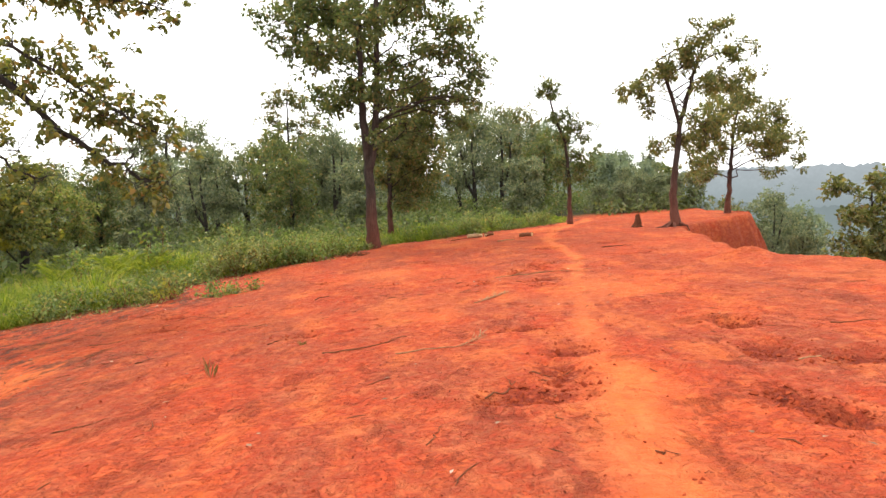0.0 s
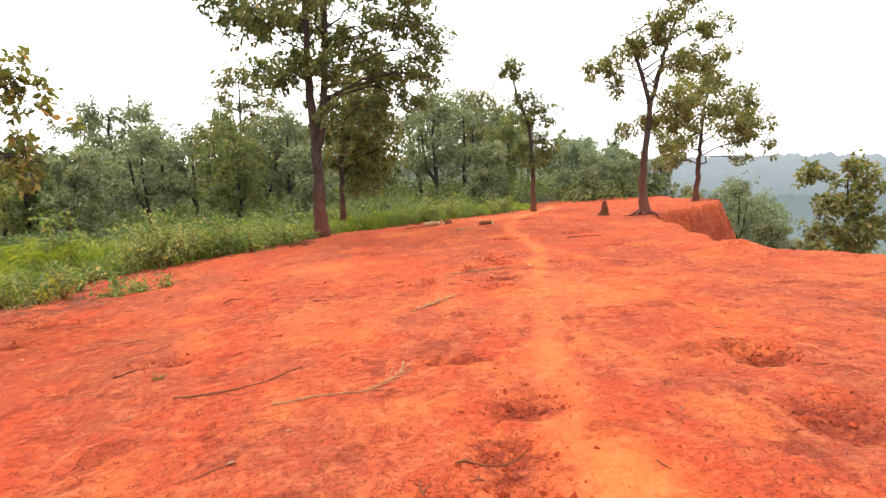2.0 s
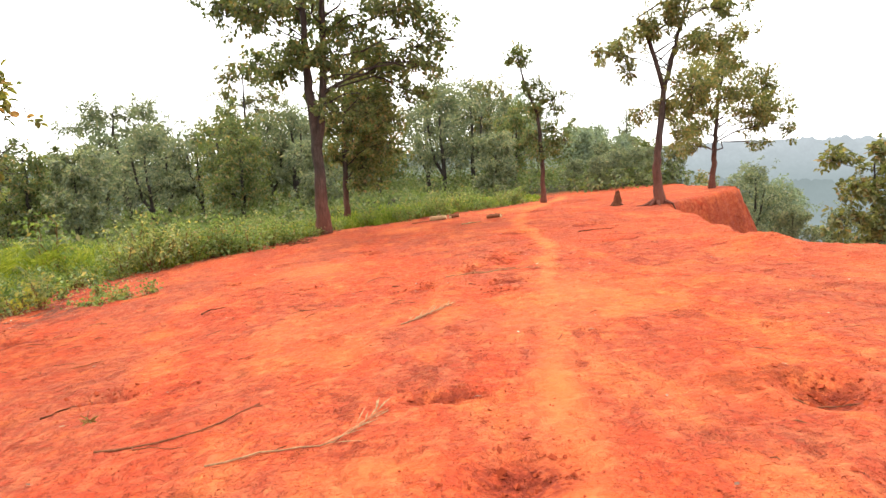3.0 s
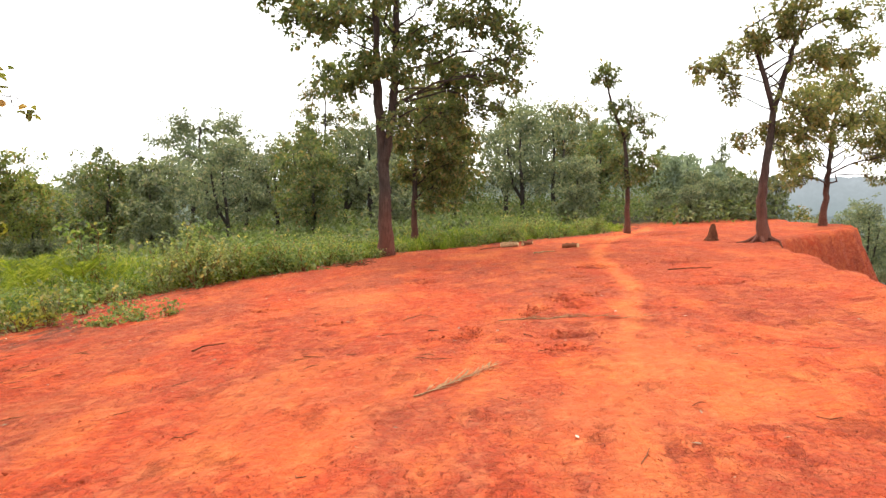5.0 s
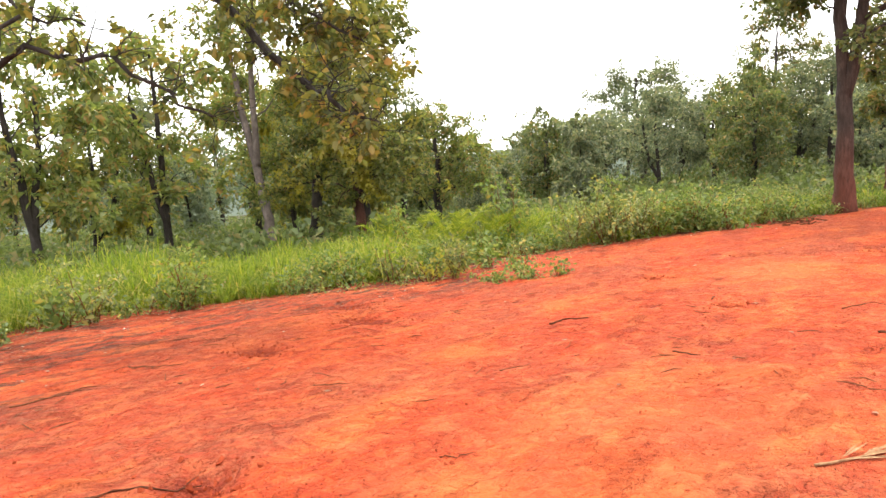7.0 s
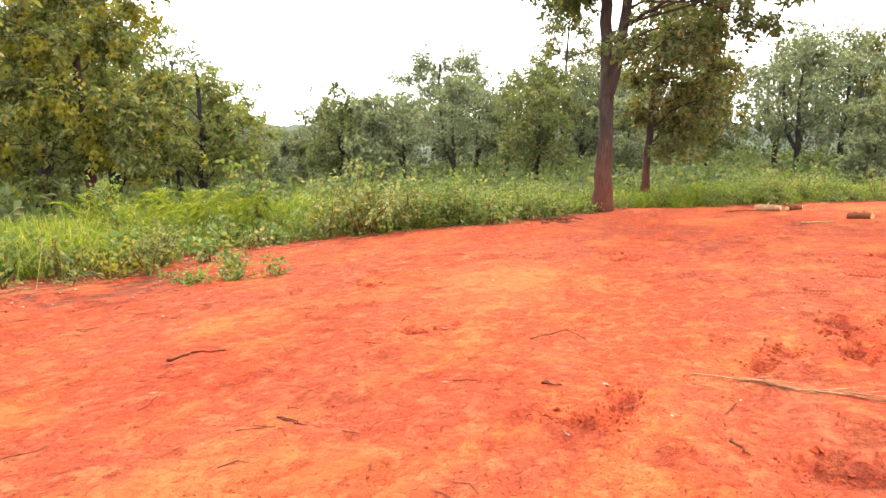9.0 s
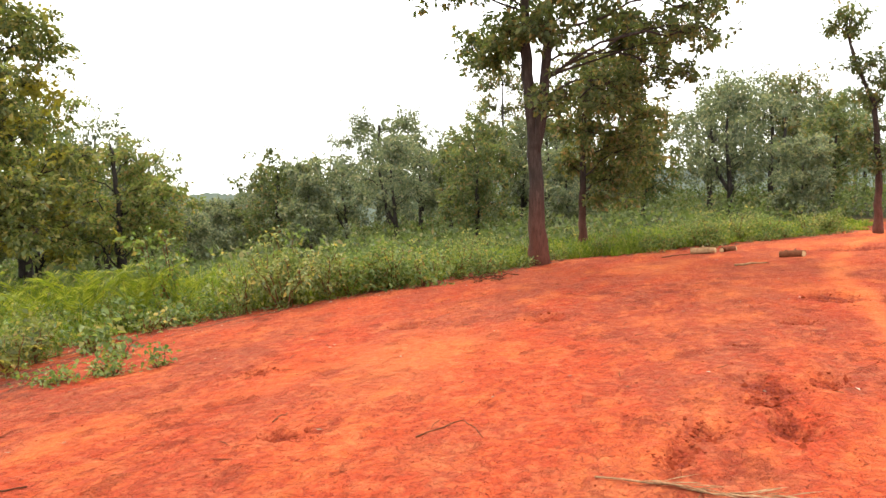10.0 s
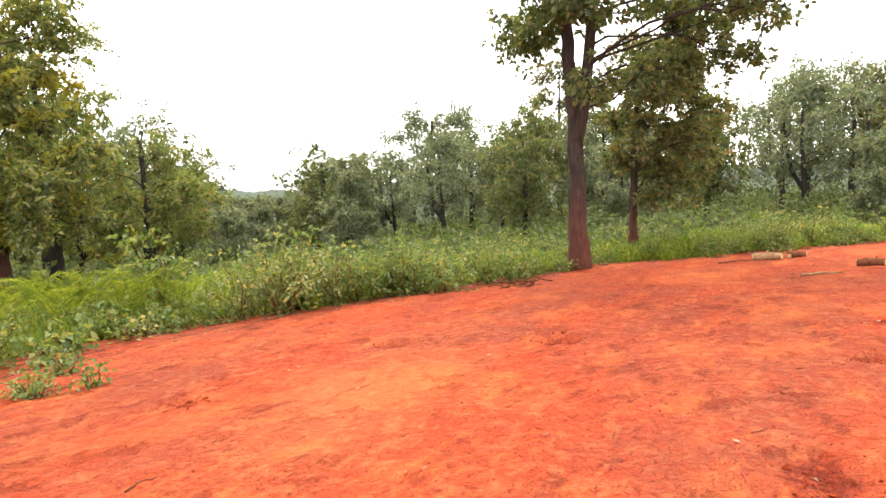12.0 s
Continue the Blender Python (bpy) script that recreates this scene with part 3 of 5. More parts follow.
def grow(pads, trunk, radius, leaf, leaves, rng, limb_low=0.35, flare=1.5, spray=8, twigs=3, sides=9, density=1.0, flat=0.75, fork=None, r_top=0.25, rise=0.38, oval=True, coarse=False):
    """Wood and leaf coordinates of a tree. trunk: points from the foot up; pads: leaf masses (x, y, z, r)."""
    tv, tf, limbs, lv = [], [], [], []
    trunk = np.asarray(trunk, float)
    hs = trunk[:, 2]
    top = hs[-1]
    zz = np.linspace(0, 1, 16 if coarse else 26) ** 1.1 * top
    cen = np.stack([np.interp(zz, hs, trunk[:, 0]), np.interp(zz, hs, trunk[:, 1]), zz], 1)
    cen[1:-1, :2] += rng.normal(0, radius * 0.12, (len(zz) - 2, 2))
    rad = radius * (1 - (1 - r_top) * (zz / top)) * (1 + (flare - 1) * np.exp(-zz / (radius * 2.0)))
    cen[0, 2] -= 0.25
    tube(cen, rad, sides + 3, tv, tf)
    if not coarse:
        # buttressed, knotty bark
        tv[:] = [v + rng.normal(0, radius * 0.045, 3) for v in tv]
    if fork is not None:
        # a second stem that leaves the trunk low down
        z0, ends = fork
        s = np.array([np.interp(z0, zz, cen[:, 0]), np.interp(z0, zz, cen[:, 1]), z0])
        path = np.vstack([s, np.asarray(ends, float)])
        path = np.array([np.array([np.interp(q, np.arange(len(path)), path[:, c]) for c in range(3)]) for q in np.linspace(0, len(path) - 1, 10)])
        tube(path, np.linspace(np.interp(z0, zz, rad) * 0.92, radius * 0.42, 10), sides, tv, tf)
    tot = sum(p[3] ** 2 for p in pads)
    for px, py, pz, pr in pads:
        c = np.array([px, py, pz])
        bv, bf = [], []
        limbs.append((bv, bf))
        reach = math.hypot(px - np.interp(pz, hs, trunk[:, 0]), py)
        h0 = min(top * 0.97, max(limb_low * top * rng.uniform(0.8, 1.25), pz - rise * reach * rng.uniform(0.4, 1.3) - 0.2))
        s = np.array([np.interp(h0, zz, cen[:, 0]), np.interp(h0, zz, cen[:, 1]), h0])
        if fork is not None and px > 0.5 and h0 > path[2][2]:
            s = np.array([np.interp(h0, path[:, 2], path[:, 0]), np.interp(h0, path[:, 2], path[:, 1]), min(h0, path[-1][2])])
        r0 = min(np.interp(h0, zz, rad) * 0.55, 0.016 + 0.007 * np.linalg.norm(c - s))
        limb = bent(s, c, rng, 0.10, 6, 0.055)
        if coarse:
            tube(limb[::3], np.linspace(r0, r0 * 0.3, 3), 4, bv, bf, False)
        else:
            tube(limb, np.linspace(r0, r0 * 0.3, 7), max(5, sides - 3), bv, bf)
        k = max(3, round(leaves * pr * pr / tot / 7))
        nt = max(4, round(spray * pr / 0.8))
        tips = []
        for _ in range(nt):
            o = limb[rng.integers(3, 7)]
            e = c + pr * 1.25 * rng.random() ** 0.42 * unit(rng.normal(0, 1, 3)) * (1, 1, flat)
            br = bent(o, e, rng, 0.08, 4, 0.09)
            if coarse and sides > 4:
                tube(br[::2], np.linspace(r0 * 0.32, 0.010, 3), 3, bv, bf, False)
            elif not coarse:
                tube(br, np.linspace(r0 * 0.32, 0.008, 5), 4, bv, bf, False)
            tips += [br[4], br[4], br[3]]
            for _ in range(twigs):
                o2 = br[rng.integers(1, 5)]
                e2 = o2 + (0.10 + 0.36 * pr) * rng.normal(0, 1, 3) * (1, 1, flat) + (0, 0, 0.05)
                b2 = bent(o2, e2, rng, 0.05, 2, 0.08)
                if not coarse:
                    tube(b2, (0.010, 0.008, 0.005), 3, bv, bf, False)
                tips += [b2[2], b2[2], b2[1]]
        # the leaves sit in rosettes round the ends of the twigs
        cent, dirs = [], []
        for _ in range(k):
            q = tips[rng.integers(len(tips))] + rng.normal(0, 0.03 + (0.05 if coarse else 0.09) * pr, 3)
            m = rng.integers(5, 10)
            way = rng.normal(0, 1, (m, 3)) + 0.6 * unit(q - c)
            cent.append(q + 0.25 * leaf * way)
            dirs.append(way)
        lv.append(leaf_cloud(np.vstack(cent), np.vstack(dirs), leaf, rng, wide=0.56 if oval else 0.5, oval=oval))
    return tv, tf, limbs, lv


def tree(name, at, label, category, group, bark, foliage, seed, pads, trunk, radius, leaf, leaves, turn=0.0, split=True, **kw):
    rng = np.random.default_rng(seed)
    tv, tf, limbs, lv = grow(pads, trunk, radius, leaf, leaves, rng, **kw)
    ob = new(name)
    ob.matrix_basis = pose(*at, 0, 0, turn)
    tagged(ob, label, category, group)
    oval = kw.get("oval", True)
    if split:
        for (bv, bf), leaves_here in zip(limbs, lv):
            limb = part("limb", mesh_from("limb", bv, bf, bark), ob)
            tagged(part("leaf_spray", leaf_mesh("leaf_spray", leaves_here, foliage, oval), limb), kind="stuff")
    else:
        for bv, bf in limbs:
            k = len(tv)
            tv += bv
            tf += [tuple(i + k for i in f) for f in bf]
        part("crown", leaf_mesh("crown", np.vstack(lv), foliage, oval), ob)
    part("trunk", mesh_from("trunk", tv, tf, bark), ob)
    return ob


def deep(flat_pads, seed, spread=1.0, split=1):
    """Gives each (x, z, r) leaf mass a depth, so that the crown is round in plan, and breaks it into smaller sprays."""
    rng = np.random.default_rng(seed)
    w = max(abs(p[0]) for p in flat_pads)
    out = []
    for x, z, r in flat_pads:
        y = rng.uniform(-1, 1) * spread * math.sqrt(max(0.1, w * w - x * x * 0.8)) * 0.75
        if split == 1:
            out.append((x, y, z, r))
        for _ in range(split if split > 1 else 0):
            d = rng.normal(0, 1, 3)
            d *= 0.75 * r * rng.uniform(0.5, 1) / np.linalg.norm(d)
            out.append((x + d[0], y + d[1], z + 0.8 * d[2], r * rng.uniform(0.45, 0.68)))
    return out


def spot(x, y, dz=0.0):
    return (x, y, ground_z(x, y) + dz)


def round_crown(rng, h, low, wide, n, r):
    """Leaf masses of a free-standing forest tree."""
    out = []
    for i in range(n):
        f = (i + 0.5) / n
        z = low + (h - low) * f
        prof = wide * math.sin(math.pi * min(1, 0.18 + 0.80 * f)) ** 0.7
        a = i * 2.4 + rng.uniform(-0.5, 0.5)
        q = prof * math.sqrt(rng.uniform(0.15, 1))
        out.append((q * math.cos(a), q * math.sin(a), z + rng.normal(0, 0.3), r * rng.uniform(0.75, 1.25)))
    return out


# the tall twin-stemmed tree at the edge of the clearing
tree("sal_tree", spot(-3.2, 29.5), "tall dark sal tree with twin stems and red-dusted foot", "tree", "trees along the clearing", BARK, LEAF_DARK, 11,
     deep([(-3.1, 9.3, 0.85), (-2.5, 8.2, 0.8), (-2.4, 7.0, 0.7), (-1.9, 6.3, 0.65), (-1.5, 8.2, 1.0), (-1.0, 10.0, 1.1), (-2.2, 10.6, 1.0), (0.1, 11.4, 1.2), (1.2, 10.4, 1.1), (2.7, 10.0, 1.1), (4.5, 9.5, 0.9),
           (4.6, 8.1, 0.75), (3.2, 8.4, 0.9), (1.5, 7.8, 1.0), (4.1, 6.6, 0.85), (2.6, 6.2, 0.9), (0.9, 6.6, 0.8), (3.0, 5.2, 0.7), (4.3, 5.4, 0.5), (2.8, 11.4, 1.0), (1.2, 12.4, 0.9), (1.5, 5.4, 0.7),
           (-2.7, 10.0, 0.7), (0.9, 4.6, 0.5), (2.2, 7.2, 0.8), (2.0, 4.7, 0.6), (-0.7, 7.0, 0.8), (-0.4, 8.8, 0.9), (0.6, 8.9, 0.9), (5.1, 7.4, 0.5), (5.0, 6.2, 0.45)], 3, 1.0),
     [(0, 0, 0), (-0.05, 0, 2.0), (-0.10, 0.05, 4.5), (-0.22, 0, 7.0), (-0.25, 0.1, 11.6)], 0.265, 0.150, 36000, limb_low=0.42, spray=11, rise=0.16, fork=(3.3, [(0.16, 0.0, 4.2), (0.34, 0.0, 5.6), (0.46, 0.1, 7.0), (0.60, 0.2, 11.6)]))
tree("sal_tree", spot(-2.85, 35.0, 0.1), "dense drooping sal tree with rusty green leaves", "tree", "trees along the clearing", BARK, LEAF_RUST, 12,
     deep([(-0.72, 4.70, 0.68), (-0.64, 3.23, 0.51), (0.08, 5.68, 0.85), (0.96, 5.59, 0.85), (1.84, 5.10, 0.77), (0.56, 4.31, 0.85), (1.44, 3.92, 0.85), (2.24, 3.72, 0.64), (0.48, 2.94, 0.68), (1.12, 2.55, 0.68), (1.84, 2.65, 0.59), (2.56, 4.61, 0.51), (1.04, 1.86, 0.47), (0.16, 6.86, 0.77), (0.96, 6.86, 0.68), (-0.88, 5.88, 0.51), (1.92, 6.08, 0.59), (1.60, 1.86, 0.42)], 4, 0.8),
     [(0, 0, 0), (0.02, 0, 2.0), (0.1, 0, 4.0), (0.3, 0, 7.0)], 0.16, 0.16, 11500, limb_low=0.25)
# the leaning tree and its neighbour at the lip of the cutting
tree("sal_tree", spot(9.45, 26.9), "leaning sal tree with open olive crown on bare roots", "tree", "trees along the cutting", BARK, LEAF_SAL, 13,
     deep([(-1.35, 5.49, 0.47), (-0.75, 4.74, 0.33), (-0.45, 6.23, 0.52), (0.40, 6.98, 0.52), (1.30, 7.35, 0.52), (2.30, 6.70, 0.52), (2.60, 5.86, 0.47), (1.70, 5.67, 0.47), (0.70, 5.39, 0.43), (-0.25, 3.26, 0.33), (0.30, 3.44, 0.43), (0.90, 3.91, 0.47), (1.50, 3.26, 0.52), (2.10, 4.19, 0.47), (-0.95, 5.86, 0.43), (1.20, 2.51, 0.33), (0.80, 6.42, 0.47)], 5, 0.8),
     [(0, 0, 0), (-0.1, 0, 1.0), (0.0, 0, 2.6), (0.2, 0, 4.2), (0.65, 0, 5.9), (1.2, 0, 7.6)], 0.165, 0.15, 10500, limb_low=0.5, oval=False, flare=1.7, fork=(4.1, [(-0.1, 0, 5.0), (-0.4, 0, 5.9), (-0.8, 0, 6.6)]))
tree("sal_tree", spot(15.4, 35.8), "spreading olive-leaved sal tree on the edge of the bank", "tree", "trees along the cutting", BARK, LEAF_SAL, 14,
     deep([(-1.7, 4.2, 0.8), (-2.0, 2.9, 0.7), (-1.0, 5.4, 0.8), (0.3, 6.1, 0.8), (1.5, 5.8, 0.8), (2.8, 5.2, 0.85), (3.5, 3.9, 0.7), (3.8, 2.9, 0.45), (2.7, 3.2, 0.7), (1.3, 3.9, 0.85), (0.0, 4.3, 0.9), (3.2, 2.2, 0.4), (-2.4, 1.9, 0.55), (0.4, 3.1, 0.6), (-0.6, 6.8, 0.45)], 6, 0.9),
     [(0, 0, 0), (0.1, 0, 1.5), (0.2, 0, 3.5), (0.5, 0, 6.0)], 0.15, 0.17, 13000, limb_low=0.35, oval=False)
tree("sal_tree", spot(7.4, 38.5), "thin lopped sal tree with tufts of leaves and a bare top", "tree", "trees along the clearing", BARK, LEAF_DARK, 15,
     deep([(-1.3, 7.6, 0.5), (-1.0, 7.9, 0.45), (-1.5, 7.8, 0.4), (-0.75, 6.1, 0.4), (-0.3, 6.2, 0.45), (0.2, 5.8, 0.5), (0.75, 4.9, 0.4), (-0.25, 4.8, 0.5), (0.5, 3.9, 0.5), (-0.6, 3.6, 0.5), (0.95, 3.2, 0.45), (-0.3, 2.7, 0.45), (1.1, 5.5, 0.3), (0.4, 3.0, 0.5), (-0.7, 5.2, 0.35)], 7, 0.5),
     [(0, 0, 0), (-0.05, 0, 2.5), (-0.25, 0, 4.8), (-0.8, 0, 6.0), (-1.2, 0, 7.7)], 0.14, 0.16, 5200, limb_low=0.3, oval=False, r_top=0.32, spray=6)
tree("sal_tree", spot(17.0, 26.2), "slender open-crowned tree rising from the valley slope", "tree", "trees along the cutting", BARK_DARK, LEAF_SAL, 31,
     deep([(-0.9, 6.2, 0.5), (0.2, 6.6, 0.45), (0.9, 6.0, 0.55), (-0.6, 5.2, 0.6), (0.5, 5.0, 0.65), (1.3, 4.4, 0.6), (-1.1, 4.2, 0.55), (0.0, 3.8, 0.7), (0.8, 3.2, 0.6), (-0.8, 3.0, 0.6)], 31, 0.9),
     [(0, 0, 0), (0.1, 0, 2.5), (0.0, 0, 6.2)], 0.10, 0.19, 4200, limb_low=0.25)
# the wide-armed tree and the thin one far back in the wood
tree("sal_tree", spot(-26.3, 65.5), "wide-armed forest tree with a flat open crown", "tree", "forest trees", BARK_DARK, LEAF_FOREST, 16,
     deep([(-5.03, 9.18, 0.88), (-3.61, 10.00, 1.09), (-2.09, 10.66, 1.09), (-0.47, 10.33, 0.99), (1.14, 10.91, 1.09), (2.66, 10.33, 0.99), (3.42, 9.18, 0.88), (1.71, 8.53, 0.99), (-1.14, 7.54, 0.88), (2.47, 7.05, 1.09), (0.85, 5.90, 0.99), (-1.33, 5.25, 0.78), (3.4, 7.4, 0.94), (-2.6, 9.2, 0.75)], 8, 0.8),
     [(0, 0, 0), (-0.1, 0, 3.6), (-0.5, 0, 7.0), (-0.8, 0, 8.6), (-0.6, 0, 10.4)], 0.30, 0.27, 6500, limb_low=0.5, oval=False)
tree("sal_tree", spot(-15.2, 66), "tall thin-crowned forest tree with brownish leaves", "tree", "forest trees", BARK_DARK, LEAF_RUST, 17,
     deep([(-2.2, 11.0, 1.0), (-1.0, 12.3, 1.0), (0.3, 13.2, 1.0), (1.5, 12.0, 1.0), (2.6, 10.4, 1.1), (-2.0, 9.0, 0.9), (0.2, 10.2, 0.9), (1.6, 8.6, 1.1), (-0.6, 7.6, 1.0), (3.4, 8.4, 0.8)], 9, 0.8),
     [(0, 0, 0), (0, 0, 4.0), (0.1, 0, 9.0), (0.2, 0, 12.8)], 0.22, 0.28, 5000, limb_low=0.45, oval=False)
tree("forest_tree", spot(20.9, 66.8), "pointed dark tree at the far end of the clearing", "tree", "forest trees", BARK_DARK, LEAF_FOREST, 24,
     [(0.9 * (1 - f) * math.cos(5.1 * f * 7), 0.9 * (1 - f) * math.sin(5.1 * f * 7), 1.6 + 4.5 * f, 0.70 - 0.42 * f) for f in np.linspace(0, 1, 12)],
     [(0, 0, 0), (0.05, 0, 3.0), (0, 0, 6.2)], 0.14, 0.24, 2200, limb_low=0.2, split=False, oval=False, coarse=True, spray=5, twigs=2, sides=5)
# the trees of the near left wood
tree("sal_tree", spot(-19.2, 20.0), "slender pale-barked tree that forks low down", "tree", "forest trees", BARK_PALE, LEAF_OLIVE, 18,
     deep([(-2.2, 6.6, 0.7), (-1.6, 8.0, 0.8), (0.4, 8.6, 0.9), (1.4, 7.6, 0.8), (-0.6, 9.4, 0.8), (1.6, 9.2, 0.7), (-1.8, 4.8, 0.5), (1.9, 6.0, 0.6), (-2.6, 5.6, 0.5)], 10, 0.9),
     [(0, 0, 0), (-0.15, 0, 2.0), (-0.4, 0, 3.4), (-1.0, 0, 5.6), (-1.5, 0, 8.8)], 0.20, 0.135, 9000, limb_low=0.45, fork=(3.3, [(-0.25, 0, 4.2), (-0.3, 0.1, 6.0), (-0.1, 0.2, 8.8)]))
tree("sal_tree", spot(-15.7, 21.2), "low broad tree with brassy yellow young leaves", "tree", "forest trees", BARK, LEAF_YELLOW, 19,
     deep([(-1.8, 4.6, 0.8), (-0.8, 5.3, 0.8), (0.6, 5.0, 0.8), (1.2, 3.8, 0.8), (1.8, 3.0, 0.75), (2.2, 2.3, 0.6), (-2.0, 3.3, 0.75), (-0.6, 3.9, 0.85), (0.8, 3.4, 0.8), (1.4, 2.4, 0.7), (-1.2, 2.4, 0.7), (0.1, 2.5, 0.7), (0.5, 1.5, 0.4), (-1.6, 5.6, 0.6), (0.0, 1.9, 0.45), (-0.4, 6.3, 0.7), (1.3, 5.5, 0.6), (2.3, 4.2, 0.6), (3.0, 3.3, 0.5), (2.9, 2.5, 0.45), (-1.3, 7.4, 0.75), (-0.4, 8.1, 0.75), (0.6, 7.3, 0.75), (-2.0, 6.7, 0.7), (1.3, 6.5, 0.65), (0.2, 6.3, 0.7)], 12, 0.9),
     [(0, 0, 0), (0.05, 0, 1.2), (0.0, 0, 2.6), (-0.1, 0, 5.0), (-0.3, 0, 7.4)], 0.19, 0.135, 24000, limb_low=0.25)
tree("sal_tree", spot(-20.2, 22.6), "thick dark leaning trunk with a heavy green crown", "tree", "forest trees", BARK_DARK, LEAF_OLIVE, 20,
     deep([(-1.5, 6.4, 0.9), (-0.3, 7.4, 1.0), (1.0, 8.0, 1.0), (2.0, 6.4, 0.9), (0.6, 5.6, 1.0), (-1.6, 4.6, 0.9), (1.6, 4.4, 0.8), (-0.2, 3.8, 0.8), (2.2, 3.2, 0.7)], 13, 0.9),
     [(0, 0, 0), (0.4, 0, 1.5), (0.7, 0, 3.4), (0.8, 0, 7.0)], 0.28, 0.135, 15000, limb_low=0.3, oval=False)
tree("sal_tree", spot(-17.2, 26.6), "dark low-crowned tree at the back of the grass", "tree", "forest trees", BARK_DARK, LEAF_OLIVE, 22,
     deep([(-2.20, 3.19, 0.83), (-1.40, 4.20, 0.83), (0.00, 4.62, 0.83), (1.20, 4.03, 0.83), (2.00, 3.19, 0.74), (2.40, 2.27, 0.55), (0.40, 3.36, 0.83), (-1.00, 2.35, 0.74), (1.20, 2.18, 0.74), (-2.40, 1.85, 0.55), (0.20, 1.76, 0.55)], 14, 0.9),
     [(0, 0, 0), (0.1, 0, 1.5), (0.3, 0, 3.0), (0.1, 0, 5.2)], 0.18, 0.135, 15000, limb_low=0.2, oval=False)
tree("sal_tree", spot(-20.3, 25.4), "tall full green tree of the near wood", "tree", "forest trees", BARK_DARK, LEAF_OLIVE, 23,
     deep([(-2.60, 4.65, 0.95), (-1.80, 6.32, 0.95), (-0.60, 7.81, 0.95), (0.80, 8.18, 0.85), (1.50, 6.70, 0.95), (1.50, 5.21, 0.85), (0.20, 6.14, 0.95), (-1.40, 3.35, 0.85), (1.00, 3.91, 0.95), (-0.40, 8.93, 0.66), (1.50, 2.98, 0.76), (-2.80, 2.79, 0.66)], 15, 0.9),
     [(0, 0, 0), (0.1, 0, 2.0), (0.0, 0, 5.0), (-0.1, 0, 9.0)], 0.24, 0.14, 17000, limb_low=0.22, oval=False)


